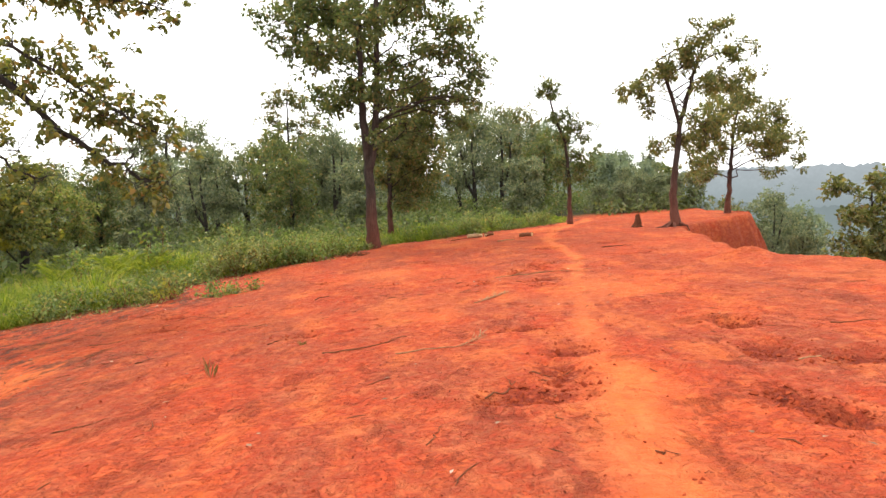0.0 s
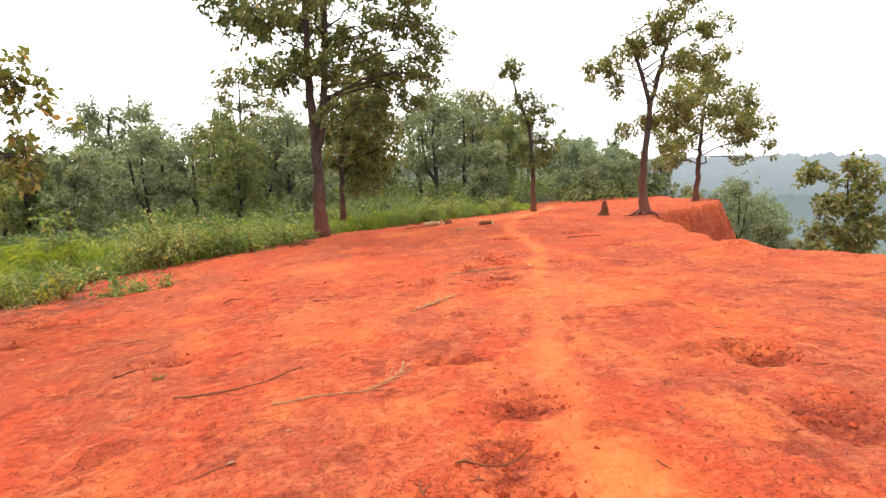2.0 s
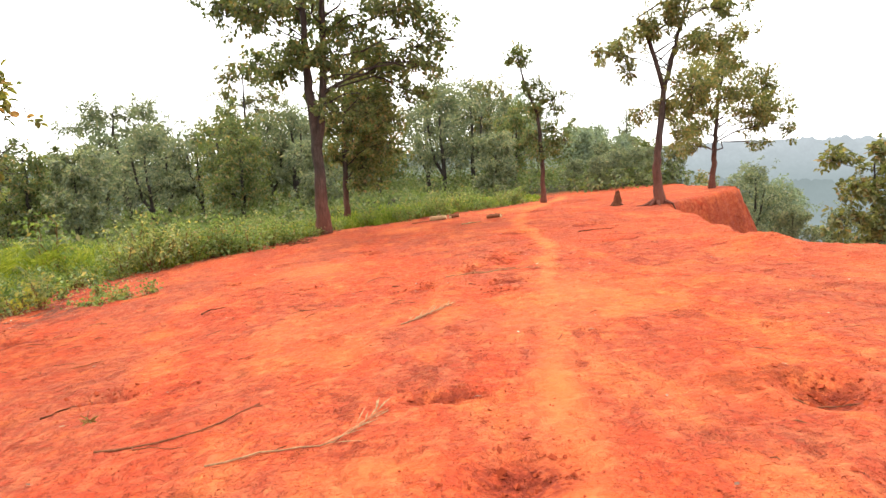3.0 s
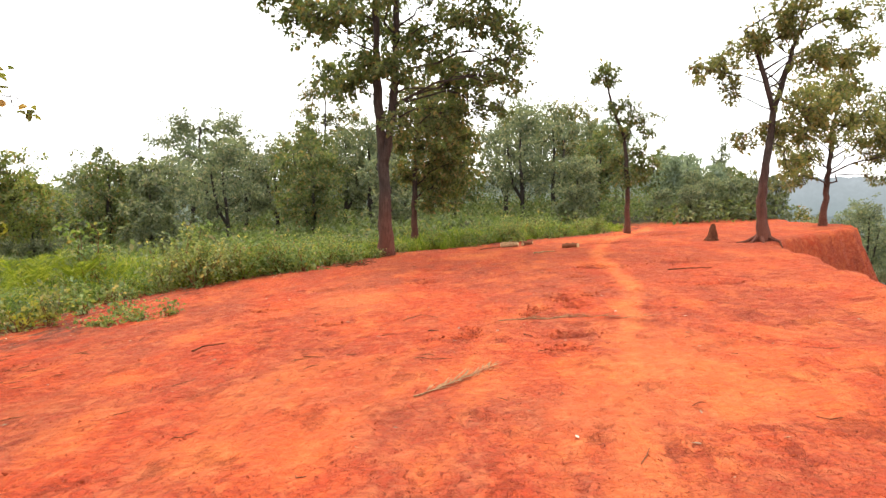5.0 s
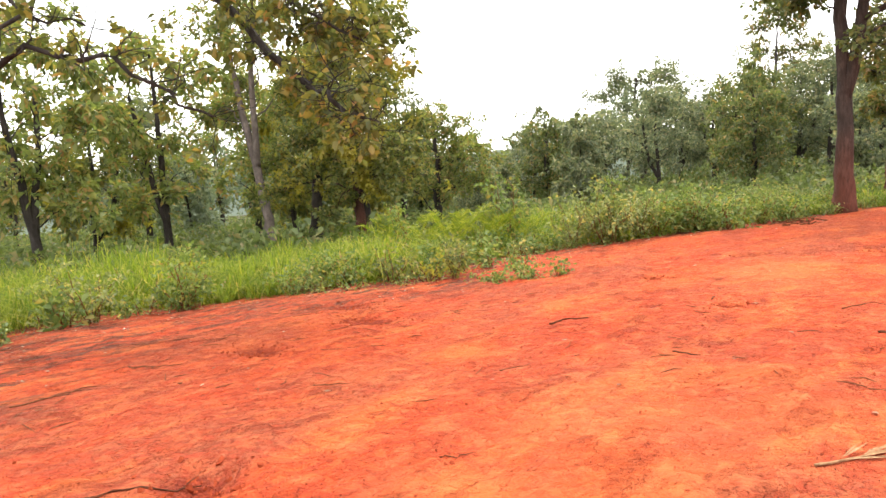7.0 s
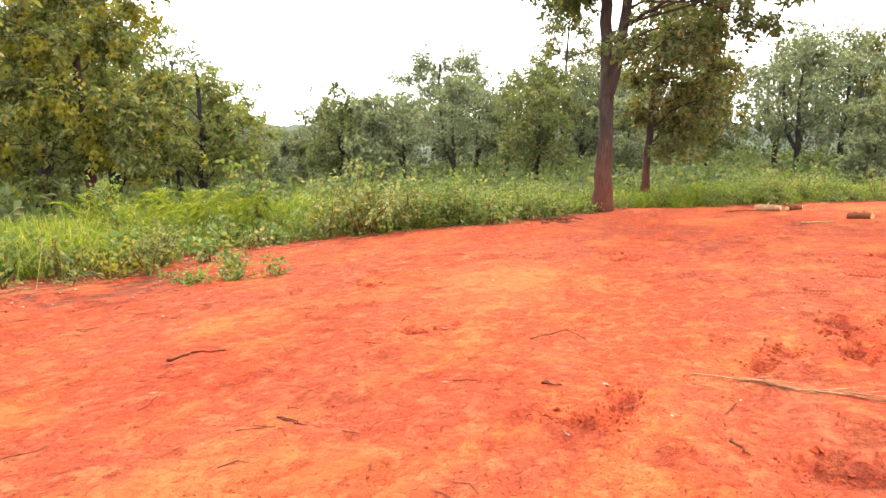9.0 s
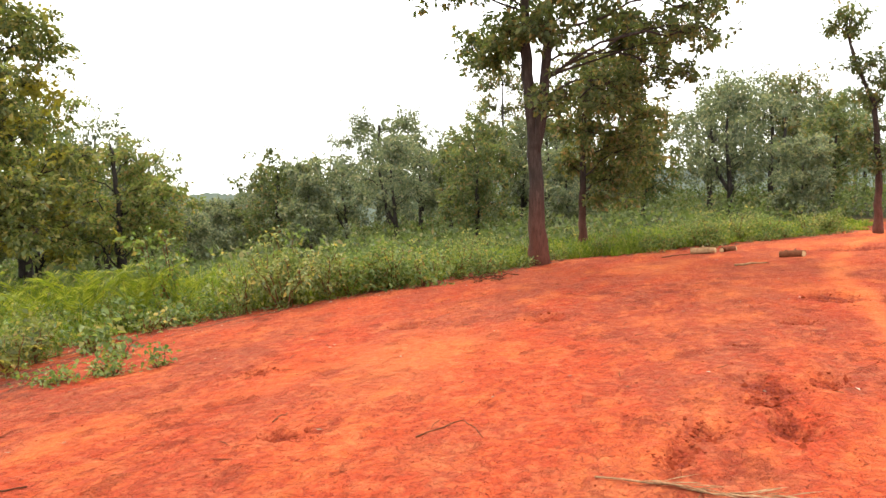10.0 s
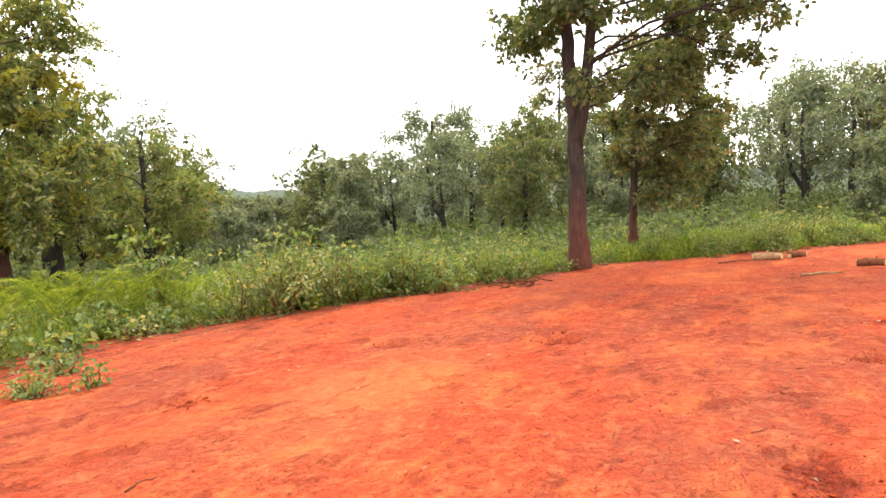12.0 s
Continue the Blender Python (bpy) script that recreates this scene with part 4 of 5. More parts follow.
# the near tree whose long bough hangs into view
def near_tree():
    rng = np.random.default_rng(33)
    at = spot(-13.6, 6.6)
    base = np.array(at)
    ob = tagged(new("sal_tree"), "near sal tree with long crooked boughs and brassy leaves", "tree", "trees along the clearing")
    ob.matrix_basis = pose(*at)
    tv, tf = [], []
    zz = np.linspace(0, 9, 12)
    cen = np.stack([0.05 * np.sin(zz), 0.08 * np.cos(zz * 0.8), zz], 1)
    cen[0, 2] = -0.3
    tube(cen, 0.34 * (1 - 0.06 * zz) * (1 + 0.5 * np.exp(-zz * 1.5)), 12, tv, tf)
    boughs = [
        [(-13.6, 6.6, 5.2), (-11.4, 8.8, 5.6), (-9.4, 10.6, 4.9), (-8.2, 11.8, 3.8), (-7.5, 12.4, 2.9), (-6.7, 12.4, 2.2), (-6.1, 12.5, 1.8), (-5.6, 12.6, 1.5), (-5.4, 12.7, 1.35)],
        [(-13.6, 6.6, 6.0), (-11.0, 9.5, 6.4), (-8.8, 11.6, 5.6), (-7.4, 12.2, 4.9), (-6.2, 12.5, 4.9), (-5.2, 12.7, 4.7)],
        [(-9.4, 10.6, 4.9), (-8.2, 11.4, 4.3), (-7.2, 12.0, 3.7), (-6.5, 12.3, 3.2), (-6.0, 12.5, 2.8), (-5.4, 12.7, 2.4)],
        [(-13.6, 6.6, 3.4), (-10.8, 8.0, 2.7), (-8.2, 8.9, 2.2), (-7.8, 9.6, 2.45), (-7.5, 10.4, 2.4), (-7.3, 10.9, 1.95), (-7.0, 11.4, 1.6)],
        [(-8.2, 8.9, 2.2), (-7.9, 9.6, 2.9), (-7.6, 10.1, 3.3), (-7.4, 10.4, 3.9)],
        [(-13.6, 6.6, 4.4), (-10.9, 8.4, 4.4), (-8.8, 9.2, 3.6), (-8.1, 9.8, 2.9), (-7.8, 10.3, 2.8)],
        [(-13.6, 6.6, 5.5), (-15.5, 5.0, 7.0), (-17.0, 4.0, 8.0)],
    ]
    thick = (0.105, 0.09, 0.045, 0.060, 0.030, 0.045, 0.10)
    leafy = (0.50, 0.95, 0.80, 0.30, 0.26, 0.36, 0.6)
    cent, dirs = [], []
    for bi, b in enumerate(boughs):
        b = np.array(b) - base
        path = np.array([[np.interp(q, np.arange(len(b)), b[:, c]) for c in range(3)] for q in np.linspace(0, len(b) - 1, 3 * len(b))])
        path[1:-1] += rng.normal(0, 0.045, (len(path) - 2, 3))
        r = np.linspace(thick[bi], 0.016, len(path))
        bv, bf = [], []
        tube(path, r, 8, bv, bf)
        for i in range(len(path) // 3 if leafy[bi] > 0.4 else len(path) // 2, len(path)):
            for _ in range(6 if bi == 1 else 4 if leafy[bi] > 0.4 else 2):
                e = path[i] + np.array([rng.normal(0.12, 0.28), rng.normal(0, 0.28), rng.normal(0.02, 0.26)])
                br = bent(path[i], e, rng, -0.05, 4, 0.10)
                tube(br, np.linspace(min(0.016, r[i] * 0.4), 0.005, 5), 5, bv, bf, False)
                for _ in range(2):
                    o2 = br[rng.integers(1, 5)]
                    b2 = bent(o2, o2 + rng.normal(0, 0.22, 3), rng, 0.03, 3, 0.1)
                    tube(b2, (0.006, 0.005, 0.004, 0.003), 4, bv, bf, False)
                    if rng.random() < leafy[bi]:
                        m = rng.integers(10, 22)
                        cent.append(b2[-1] + rng.normal(0, 0.055, (m, 3)))
                        dirs.append(0.5 * unit(b2[-1] - o2) + rng.normal(0, 0.8, (m, 3)))
        part("bough", mesh_from("bough", bv, bf, BARK_DARK), ob)
    part("trunk", mesh_from("trunk", tv, tf, BARK_DARK), ob)
    lv = leaf_cloud(np.vstack(cent), np.vstack(dirs), 0.118, rng, wide=0.58, oval=True)
    part("crown", leaf_mesh("crown", lv, LEAF_BRASS, True), ob)


near_tree()


def forest():
    """The wood beyond the clearing: a handful of grown trees, copied about."""
    rng = np.random.default_rng(77)
    kinds = []
    grown = [(11.0, 3.2, 3.3, 21, 1.25, 0.26, LEAF_FOREST, "tall green forest tree with a full crown"),
             (9.0, 2.3, 3.1, 19, 1.20, 0.21, LEAF_FOREST, "green forest tree branched almost to the ground"),
             (12.0, 4.0, 2.8, 19, 1.20, 0.24, LEAF_FOREST, "tall forest tree with a narrow crown"),
             (8.0, 2.2, 2.8, 16, 1.10, 0.19, LEAF_DARK, "dark green middling forest tree"),
             (10.0, 3.2, 3.4, 19, 1.25, 0.25, LEAF_RUST, "brownish green forest tree with a loose crown"),
             (6.0, 0.6, 2.4, 14, 1.00, 0.12, LEAF_FOREST, "young bushy forest tree")]
    near = [(9.5, 3.0, 2.9, 15, 0.95, 0.20, LEAF_OLIVE, "olive green tree with a dark crooked trunk"),
            (8.0, 1.8, 2.6, 14, 0.90, 0.17, LEAF_YELLOW, "yellowish green tree with a loose open crown")]
    # second six: same sorts, coarser, leaf colour hazed, for the back of the wood
    for i, (h, low, wide, n, r, rad, leafm, lab) in enumerate(grown + grown + near):
        pads = round_crown(rng, h, low, wide, n, r)
        lean = rng.normal(0, 0.3)
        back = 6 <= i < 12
        t = tree("forest_tree", (0, 0, -500), lab, "tree", "forest trees", BARK_DARK, LEAF_FAR_HAZED if back and leafm is LEAF_FOREST else leafm, 200 + i, pads,
                 [(0, 0, 0), (lean * 0.3, 0, h * 0.3), (lean, 0.1, h * 0.6), (lean * 0.8, 0, h * 0.93)], rad, 0.47 if back else 0.29, 1900 if back else 5300, split=False, oval=False, coarse=True, limb_low=0.2, spray=5, twigs=2, sides=4 if back else 5,
                 fork=None if i % 6 == 5 else (h * 0.2, [(lean + 0.5, 0.3, h * 0.35), (lean + 0.9, 0.2, h * 0.5), (lean + 1.0, 0.5, h * 0.75)]))
        kinds.append(t)
    spots = []

    def put(k, x, y, s=1.0):
        spots.append((k, x, y, s, rng.uniform(0, 360)))

    # trees that can be told apart, left to right
    for k, x, y, s in [(0, -40, 50, 1.0), (3, -22.8, 43.5, 1.0), (1, -27.6, 49, 0.92), (0, -33, 57, 0.9), (1, -20.3, 59, 1.0), (0, -17.2, 58, 1.0), (3, -13.5, 54, 1.1), (1, -12, 60, 1.05), (0, -9.5, 58, 1.05),
                       (5, -24, 38, 0.8), (2, -7.2, 62, 1.0), (0, -4.5, 66, 1.05), (3, -2.4, 54, 1.0), (0, 1.6, 64, 1.05), (2, 3.2, 68, 0.98), (0, 5.8, 65, 1.08), (4, 7.6, 70, 1.05), (2, 9.4, 68, 0.92), (1, 2.9, 58, 0.95),
                       (3, 8.3, 55, 0.8), (5, 6.2, 50, 0.75), (0, 12, 88, 0.9), (1, 16, 92, 0.9), (5, 13.5, 49.5, 0.40), (5, 15.2, 52, 0.45), (3, 18, 78, 0.8), (2, 21, 84, 0.72), (1, 24, 76, 0.8), (5, 17.5, 50, 0.45),
                       (3, -10.2, 44, 0.75), (5, -6, 48, 0.8), (1, -29.5, 47, 0.9), (3, -25.2, 51, 0.9), (1, -23, 52, 0.85), (0, -34, 49, 0.9), (5, -27, 42, 0.8), (1, -18.0, 50, 0.8), (3, -31, 40, 0.8), (13, -26, 30, 0.9), (12, -31, 27, 1.0), (13, -25.5, 25.5, 0.9), (12, -24.2, 18.6, 0.95), (13, -30, 18, 1.0), (12, -22.5, 13.6, 0.9), (12, -30, 11.5, 1.0), (1, -38, 14, 0.9), (1, -38, 24, 1.0), (0, -35, 34, 0.9)]:
        put(k, x, y, s)
    # the wood behind them
    tries = 0
    while len(spots) < 120 and tries < 4000:
        tries += 1
        a, d = rng.uniform(-14, 80), rng.uniform(30, 125)
        x, y = -d * math.sin(math.radians(a)), d * math.cos(math.radians(a))
        gap = float(grass_edge(y)) - x
        if gap < 14 or (y < 62 and x > -16) or (y > 62 and gap < -25):
            continue
        if any((x - q[1]) ** 2 + (y - q[2]) ** 2 < 9 + 0.04 * d for q in spots):
            continue
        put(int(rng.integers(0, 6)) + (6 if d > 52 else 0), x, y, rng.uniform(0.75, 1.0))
    for k, x, y, s in [(5, 12.2, 51.5, 0.36), (5, 14.8, 54, 0.55), (5, 17.0, 52.5, 0.45), (5, 19.0, 50, 0.6), (5, 20.6, 47.5, 0.55), (11, 15, 60, 0.9), (11, 19, 63, 0.9), (7, 11, 78, 0.9), (8, 13.5, 84, 0.9), (6, 9.5, 92, 0.9), (8, 16.5, 90, 0.9), (7, 20, 74, 0.9), (6, 23, 86, 0.9), (9, 26, 78, 0.9), (7, 29, 92, 0.9)]:
        put(k, x, y, s)
    # the wooded slope under the cutting
    for k, x, y, s in [(13, 18.6, 34.0, 0.42), (3, 21.5, 29, 0.36), 
                       (1, 38, 60, 0.9), (0, 33, 62, 0.8), (7, 40, 74, 0.9), (13, 22.5, 47, 0.40), (1, 28, 56, 0.8), (7, 46, 66, 0.9), (9, 50, 80, 0.9), (6, 44, 88, 0.9)]:
        put(k, x, y, s)
    tries, n0 = 0, len(spots)
    while len(spots) < n0 + 28 and tries < 3000:
        tries += 1
        a, d = rng.uniform(-62, -14), rng.uniform(60, 150)
        x, y = -d * math.sin(math.radians(a)), d * math.cos(math.radians(a))
        if x - float(right_edge(y)) < 12:
            continue
        put(int(rng.integers(6, 12)), x, y, rng.uniform(0.7, 0.95))
    # the wood thins out and sinks towards the side valleys
    lay_a = [-60, -40, -37, -34, -32, -30, -25, -20, -15, -9, -4.5, -2, 0.5, 8, 14, 15.5, 17, 21, 24.6, 27, 29, 31.5, 34, 36, 38, 41, 46, 52, 65, 75, 95]
    lay_e = [-7, -6.4, -6.0, -6.0, -5.2, -3.0, -0.5, 0.2, 1.6, 4.3, 6.5, 5.8, 4.2, 4.0, 4.6, 5.2, 4.0, 3.1, 3.6, 3.0, 1.4, 1.9, 1.5, 0.0, -1.4, -1.8, 4.5, 7.5, 8.0, 9.5, 9.5]
    tall = [11.9, 9.9, 12.9, 8.8, 10.9, 6.7] * 2 + [10.3, 8.7]
    kept = []
    for k, x, y, s, r in spots:
        d = math.hypot(x - 1, y - 8)
        room = math.tan(math.radians(float(np.interp(math.degrees(math.atan2(1 - x, y - 8)), lay_a, lay_e)))) * d + 1.0 - ground_z(x, y)
        f = rng.uniform(1.0, 1.2) * room / tall[k]
        if d > 28 or x > 12:
            s = min(s, f)
        if s < 0.55:
            k, s = 11 if 6 <= k < 12 else 5, min(0.9, max(0.22, s * tall[k] / tall[5]))
        kept.append((k, x, y, s, r))
    for k, x, y, s, r in kept:
        c = copy_thing(kinds[k], pose(*spot(x, y, -0.1), 0, 0, r) @ Matrix.Diagonal((s, s, s, 1)))
    for t in kinds:
        for o in (*t.children_recursive, t):
            bpy.data.objects.remove(o)


forest()


# ---- undergrowth ----
def grass_belt():
    rng = np.random.default_rng(3)
    n = 5600
    y = rng.uniform(4, 47, n * 3)
    back = rng.gamma(1.5, 2.4, n * 3)
    keep = (back < 11)
    y, back = y[keep][:n], back[keep][:n]
    ragged = 1.5 * (fbm(y * 0.9, y * 0, 4, 15) - 0.45)
    x = grass_edge(y) - 0.15 - back - ragged
    z = height(x, y) + relief(x, y)
    tall = 1.10 * (0.30 + 1.05 * fbm(x * 0.55, y * 0.55, 3, 17)) * np.clip(0.45 + back * 0.40, 0.4, 1.0) * np.interp(y, [4, 20, 32, 46], [1.05, 0.92, 0.58, 0.50])
    tall = tall * rng.uniform(0.6, 1.3, len(x))
    co = []
    for k in range(19):
        a = rng.uniform(0, 2 * math.pi, len(x))
        lean = rng.uniform(0.35, 1.9, len(x))
        h = tall * rng.uniform(0.6, 1.25, len(x))
        w = rng.uniform(0.0035, 0.0075, len(x)) * (1 + 0.035 * y)
        d = np.stack([np.cos(a), np.sin(a), np.zeros_like(a)], 1)
        s = np.stack([-np.sin(a), np.cos(a), np.zeros_like(a)], 1)
        p0 = np.stack([x, y, z - 0.03], 1) + rng.normal(0, 0.06, (len(x), 3)) * (1, 1, 0)
        up = np.array([0, 0, 1.0])
        p1 = p0 + d * (lean * h * 0.20)[:, None] + up * (h * 0.55)[:, None]
        p2 = p0 + d * (lean * h * 0.60)[:, None] + up * (h * (0.95 - 0.18 * lean))[:, None]
        p3 = p0 + d * (lean * h * 1.05)[:, None] + up * (h * (0.95 - 0.45 * lean))[:, None]
        ws = s * w[:, None] * 0.85
        mid = 0.45 * p1 + 0.55 * p2
        co.append(np.stack([p0 - ws, p0 + ws, mid - ws * 0.9, mid + ws * 0.9, p3], 1))
    co = np.concatenate(co).reshape(-1, 3)
    nb = len(co) // 5
    i = np.arange(nb, dtype=np.int32)[:, None] * 5
    tri = np.concatenate([i + t for t in ((0, 1, 3), (0, 3, 2), (2, 3, 4))], 1).reshape(-1, 3)
    me = bpy.data.meshes.new("tall_grass")
    me.vertices.add(len(co))
    me.vertices.foreach_set("co", co.ravel().astype(np.float32))
    me.loops.add(tri.size)
    me.loops.foreach_set("vertex_index", tri.ravel().astype(np.int32))
    me.polygons.add(len(tri))
    me.polygons.foreach_set("loop_start", np.arange(0, tri.size, 3, dtype=np.int32))
    me.materials.append(GRASS)
    me.update()
    me.validate()
    tagged(new("tall_grass", me), "belt of tall arching green grass beside the red ground", "grass", kind="stuff")


grass_belt()


def shrub_meshes(seed, h, w, leaf, n, stems=9):
    rng = np.random.default_rng(seed)
    sv, sf, cent, dirs = [], [], [], []
    for _ in range(stems):
        a = rng.uniform(0, 2 * math.pi)
        e = np.array([math.cos(a) * w * rng.uniform(0.3, 1), math.sin(a) * w * rng.uniform(0.3, 1), h * rng.uniform(0.6, 1.05)])
        st = bent((0.04 * math.cos(a), 0.04 * math.sin(a), -0.05), e, rng, 0.05, 5, 0.05)
        tube(st, np.linspace(0.011, 0.004, 6), 4, sv, sf, False)
        for i in range(1, 6):
            for _ in range(2):
                q = st[i] + rng.normal(0, 0.10 * w + 0.03, 3)
                m = max(2, n // (stems * 10))
                cent.append(q + rng.normal(0, leaf * 0.8, (m, 3)))
                dirs.append(np.tile(unit(q - st[i] + (0, 0, 0.02)), (m, 1)))
    lv = leaf_cloud(np.vstack(cent), np.vstack(dirs), leaf, rng, 0.1, 0.55)
    lv[:, 2] = np.maximum(lv[:, 2], 0.01)
    return sv, sf, lv


def shrub(name, label, seed, h, w, leaf, n, material, stems=9):
    sv, sf, lv = shrub_meshes(seed, h, w, leaf, n, stems)
    ob = tagged(new(name), label, "shrub", "shrubs along the clearing")
    tagged(part("stem", mesh_from("stem", sv, sf, TWIG), ob), kind="stuff")
    part("foliage", leaf_mesh("foliage", lv, material), ob)
    return ob


def undergrowth():
    rng = np.random.default_rng(8)
    kinds = [shrub("shrub", "leafy green shrub in the grass", 301, 0.8, 0.55, 0.085, 800, LEAF_SHRUB),
             shrub("shrub", "low broad-leaved green shrub", 302, 0.5, 0.6, 0.095, 600, LEAF_SHRUB),
             shrub("shrub", "olive shrub with yellowing leaves", 303, 1.0, 0.65, 0.095, 560, LEAF_BUSH),
             shrub("shrub", "thin upright sapling in the grass", 304, 1.4, 0.35, 0.10, 350, LEAF_SHRUB, 5)]
    for k in kinds:
        k.matrix_basis = pose(0, 0, -500)
    places = [(2, -7.4, 20.9, 1.1), (2, -6.8, 21.5, 1.25), (2, -7.2, 22.2, 1.4), (2, -6.5, 22.8, 1.1),  (0, -6.3, 23.3, 1.35), (0, -5.7, 24.5, 1.35), (1, -5.0, 25.0, 1.4), (0, -6.3, 24.3, 1.2), (0, -4.6, 26.4, 1.1), (1, -4.2, 27.2, 1.2), (3, -7.0, 22.2, 1.2), (3, -9.0, 20.4, 1.3), (1, -5.6, 24.6, 1.0), (0, -5.6, 27.0, 1.0), (3, -9.5, 17.2, 1.0), (1, -7.6, 16.4, 0.9), (1, -8.3, 14.4, 0.9), (0, -8.6, 11.4, 1.0), (1, -8.3, 13.3, 0.8),
              (2, -8.8, 10.2, 0.8), (1, -8.6, 8.2, 0.9), (0, -4.9, 28.8, 0.8), (1, 0.4, 33.2, 1.0), (0, 1.5, 34.6, 1.1), (2, 2.6, 36.2, 1.1), (0, 3.6, 37.2, 1.1), (2, 5.2, 39.0, 1.0), (3, -12.4, 24.5, 1.0), (0, -3.9, 31.0, 0.8)]
    for _ in range(85):
        y = rng.uniform(8, 44)
        deep_in = rng.gamma(1.5, 1.7) + 0.05
        places.append((int(rng.integers(0, 3)), float(grass_edge(y)) - deep_in, y, rng.uniform(0.5, 0.9) if y < 22 else rng.uniform(0.6, 1.1)))
    for k, x, y, s in places:
        copy_thing(kinds[k], pose(*spot(x, y, 0.0), 0, 0, rng.uniform(0, 360)) @ Matrix.Diagonal((s, s, s, 1)))
    for t in kinds:
        for o in (*t.children_recursive, t):
            bpy.data.objects.remove(o)


undergrowth()


def understory():
    """Low thicket on the floor of the wood, too tangled to count."""
    rng = np.random.default_rng(14)
    n = 2700
    a = np.radians(rng.uniform(-26, 78, n * 4))
    d = rng.uniform(22, 90, n * 4)
    x, y = -d * np.sin(a), d * np.cos(a)
    gap = grass_edge(y) - x
    ok = ((gap > 5) & (y < 47)) | ((y >= 47) & (x < right_edge(y) + 4))
    x, y = x[ok][:n], y[ok][:n]
    z = height(x, y)
    cent, dirs = [], []
    for px, py, pz in zip(x, y, z):
        h = rng.uniform(0.3, 1.3) + 0.03 * max(0.0, math.hypot(px, py) - 40)
        m = 34
        off = rng.normal(0, 0.55, (m, 3)) * (1.2, 1.2, 0.0)
        cent.append(np.array([px, py, pz]) + off + np.stack([np.zeros(m), np.zeros(m), h * rng.uniform(0.05, 1, m)], 1))
        dirs.append(rng.normal(0, 1, (m, 3)) + (0, 0, 0.5))
    lv = leaf_cloud(np.vstack(cent), np.vstack(dirs), 0.30, rng)
    tagged(new("thicket", leaf_mesh("thicket", lv, LEAF_UNDER)), "tangled green thicket on the forest floor", "thicket", kind="stuff")


understory()


# ---- things on the ground ----
def on_ground(pts, lift):
    return np.array([(x, y, ground_z(x, y) + lift) for x, y in pts])


def along(pts, n):
    pts = np.asarray(pts, float)
    return np.array([[np.interp(q, np.arange(len(pts)), pts[:, c]) for c in range(pts.shape[1])] for q in np.linspace(0, len(pts) - 1, n)])


def stick(pts, r, label, material=None, twigs=0, seed=0):
    """A fallen stick that follows the ground."""
    rng = np.random.default_rng(seed)
    r = 0.62 * r
    path = along(pts, 9)
    path[1:-1] += rng.normal(0, 0.012, (7, 2))
    p = on_ground(path, r * 0.9)
    base = p[0].copy()
    base[2] = ground_z(p[0][0], p[0][1])
    sv, sf = [], []
    tube(p - base, np.linspace(r, r * 0.45, 9) * rng.uniform(0.85, 1.15, 9), 6, sv, sf)
    for _ in range(twigs):
        i = rng.integers(2, 8)
        d = p[8] - p[0]
        e = p[i] - base + 0.25 * np.array([d[1], -d[0], 0]) * rng.choice((-1, 1)) + 0.2 * d + (0, 0, 0.02)
        tube(bent(p[i] - base, e, rng, 0.02, 4, 0.06), np.linspace(r * 0.5, r * 0.2, 5), 5, sv, sf)
    ob = new("stick", mesh_from("stick", sv, sf, material or TWIG))
    ob.location = base
    return tagged(ob, label, "stick", "fallen sticks")


def frond(pts, label, seed, start=2, rows=2):
    """A fallen dry palm frond: a stalk with narrow folded leaflets along it."""
    rng = np.random.default_rng(seed)
    p = on_ground(along(pts, 14), 0.010)
    base = p[0].copy()
    base[2] -= 0.010
    q = p - base
    ob = tagged(new("palm_frond"), label, "frond", "fallen fronds")
    ob.location = base
    sv, sf = [], []
    tube(q, np.linspace(0.007, 0.002, 14), 6, sv, sf)
    part("stalk", mesh_from("stalk", sv, sf, DRY), ob)
    lv = []
    for i in range(start, 14):
        t = unit(q[min(13, i + 1)] - q[i - 1])
        s = np.array([-t[1], t[0], 0])
        for side in (-1, 1):
            for _ in range(rows):
                ln = rng.uniform(0.12, 0.26)
                d = unit(t * 0.93 + s * side * rng.uniform(0.05, 0.42) + np.array([0, 0, abs(rng.normal(0.05, 0.10))]))
                a = q[i] + t * rng.uniform(-0.05, 0.05) + np.array([0, 0, rng.uniform(0.0, 0.012)])
                b = a + d * ln
                w = s * rng.uniform(0.004, 0.009)
                m = (a + b) / 2
                lv += [a, m - w + (0, 0, 0.004), b, m + w + (0, 0, 0.004)]
    lf = part("leaflet", leaf_mesh("leaflet", np.array(lv), DRY), ob)
    lf["kind"] = "stuff"
    return ob


frond([(-0.52, 6.35), (-0.23, 6.47), (0.12, 6.49), (0.28, 6.72), (0.36, 6.93)], "dry curved palm frond lying on the red soil", 41, 6, 1)
frond([(0.42, 9.86), (0.61, 10.17), (0.77, 10.40), (0.98, 10.78)], "short broken dry palm frond on the red soil", 42)
frond([(1.05, 13.47), (1.42, 13.39), (1.66, 13.32), (1.91, 13.31), (2.26, 13.14), (2.7, 12.95)], "long dry palm frond with folded leaflets on bare soil", 43)
stick([(-1.34, 6.84), (-1.01, 6.80), (-0.72, 6.99), (-0.50, 7.47)], 0.014, "long curved grey stick on the red soil", None, 1, 1)
stick([(-0.14, 3.53), (-0.06, 3.83)], 0.007, "thin brown twig on the red soil", None, 0, 2)
stick([(1.02, 3.16), (1.12, 3.08)], 0.008, "thin brown twig on the red soil", None, 0, 3)
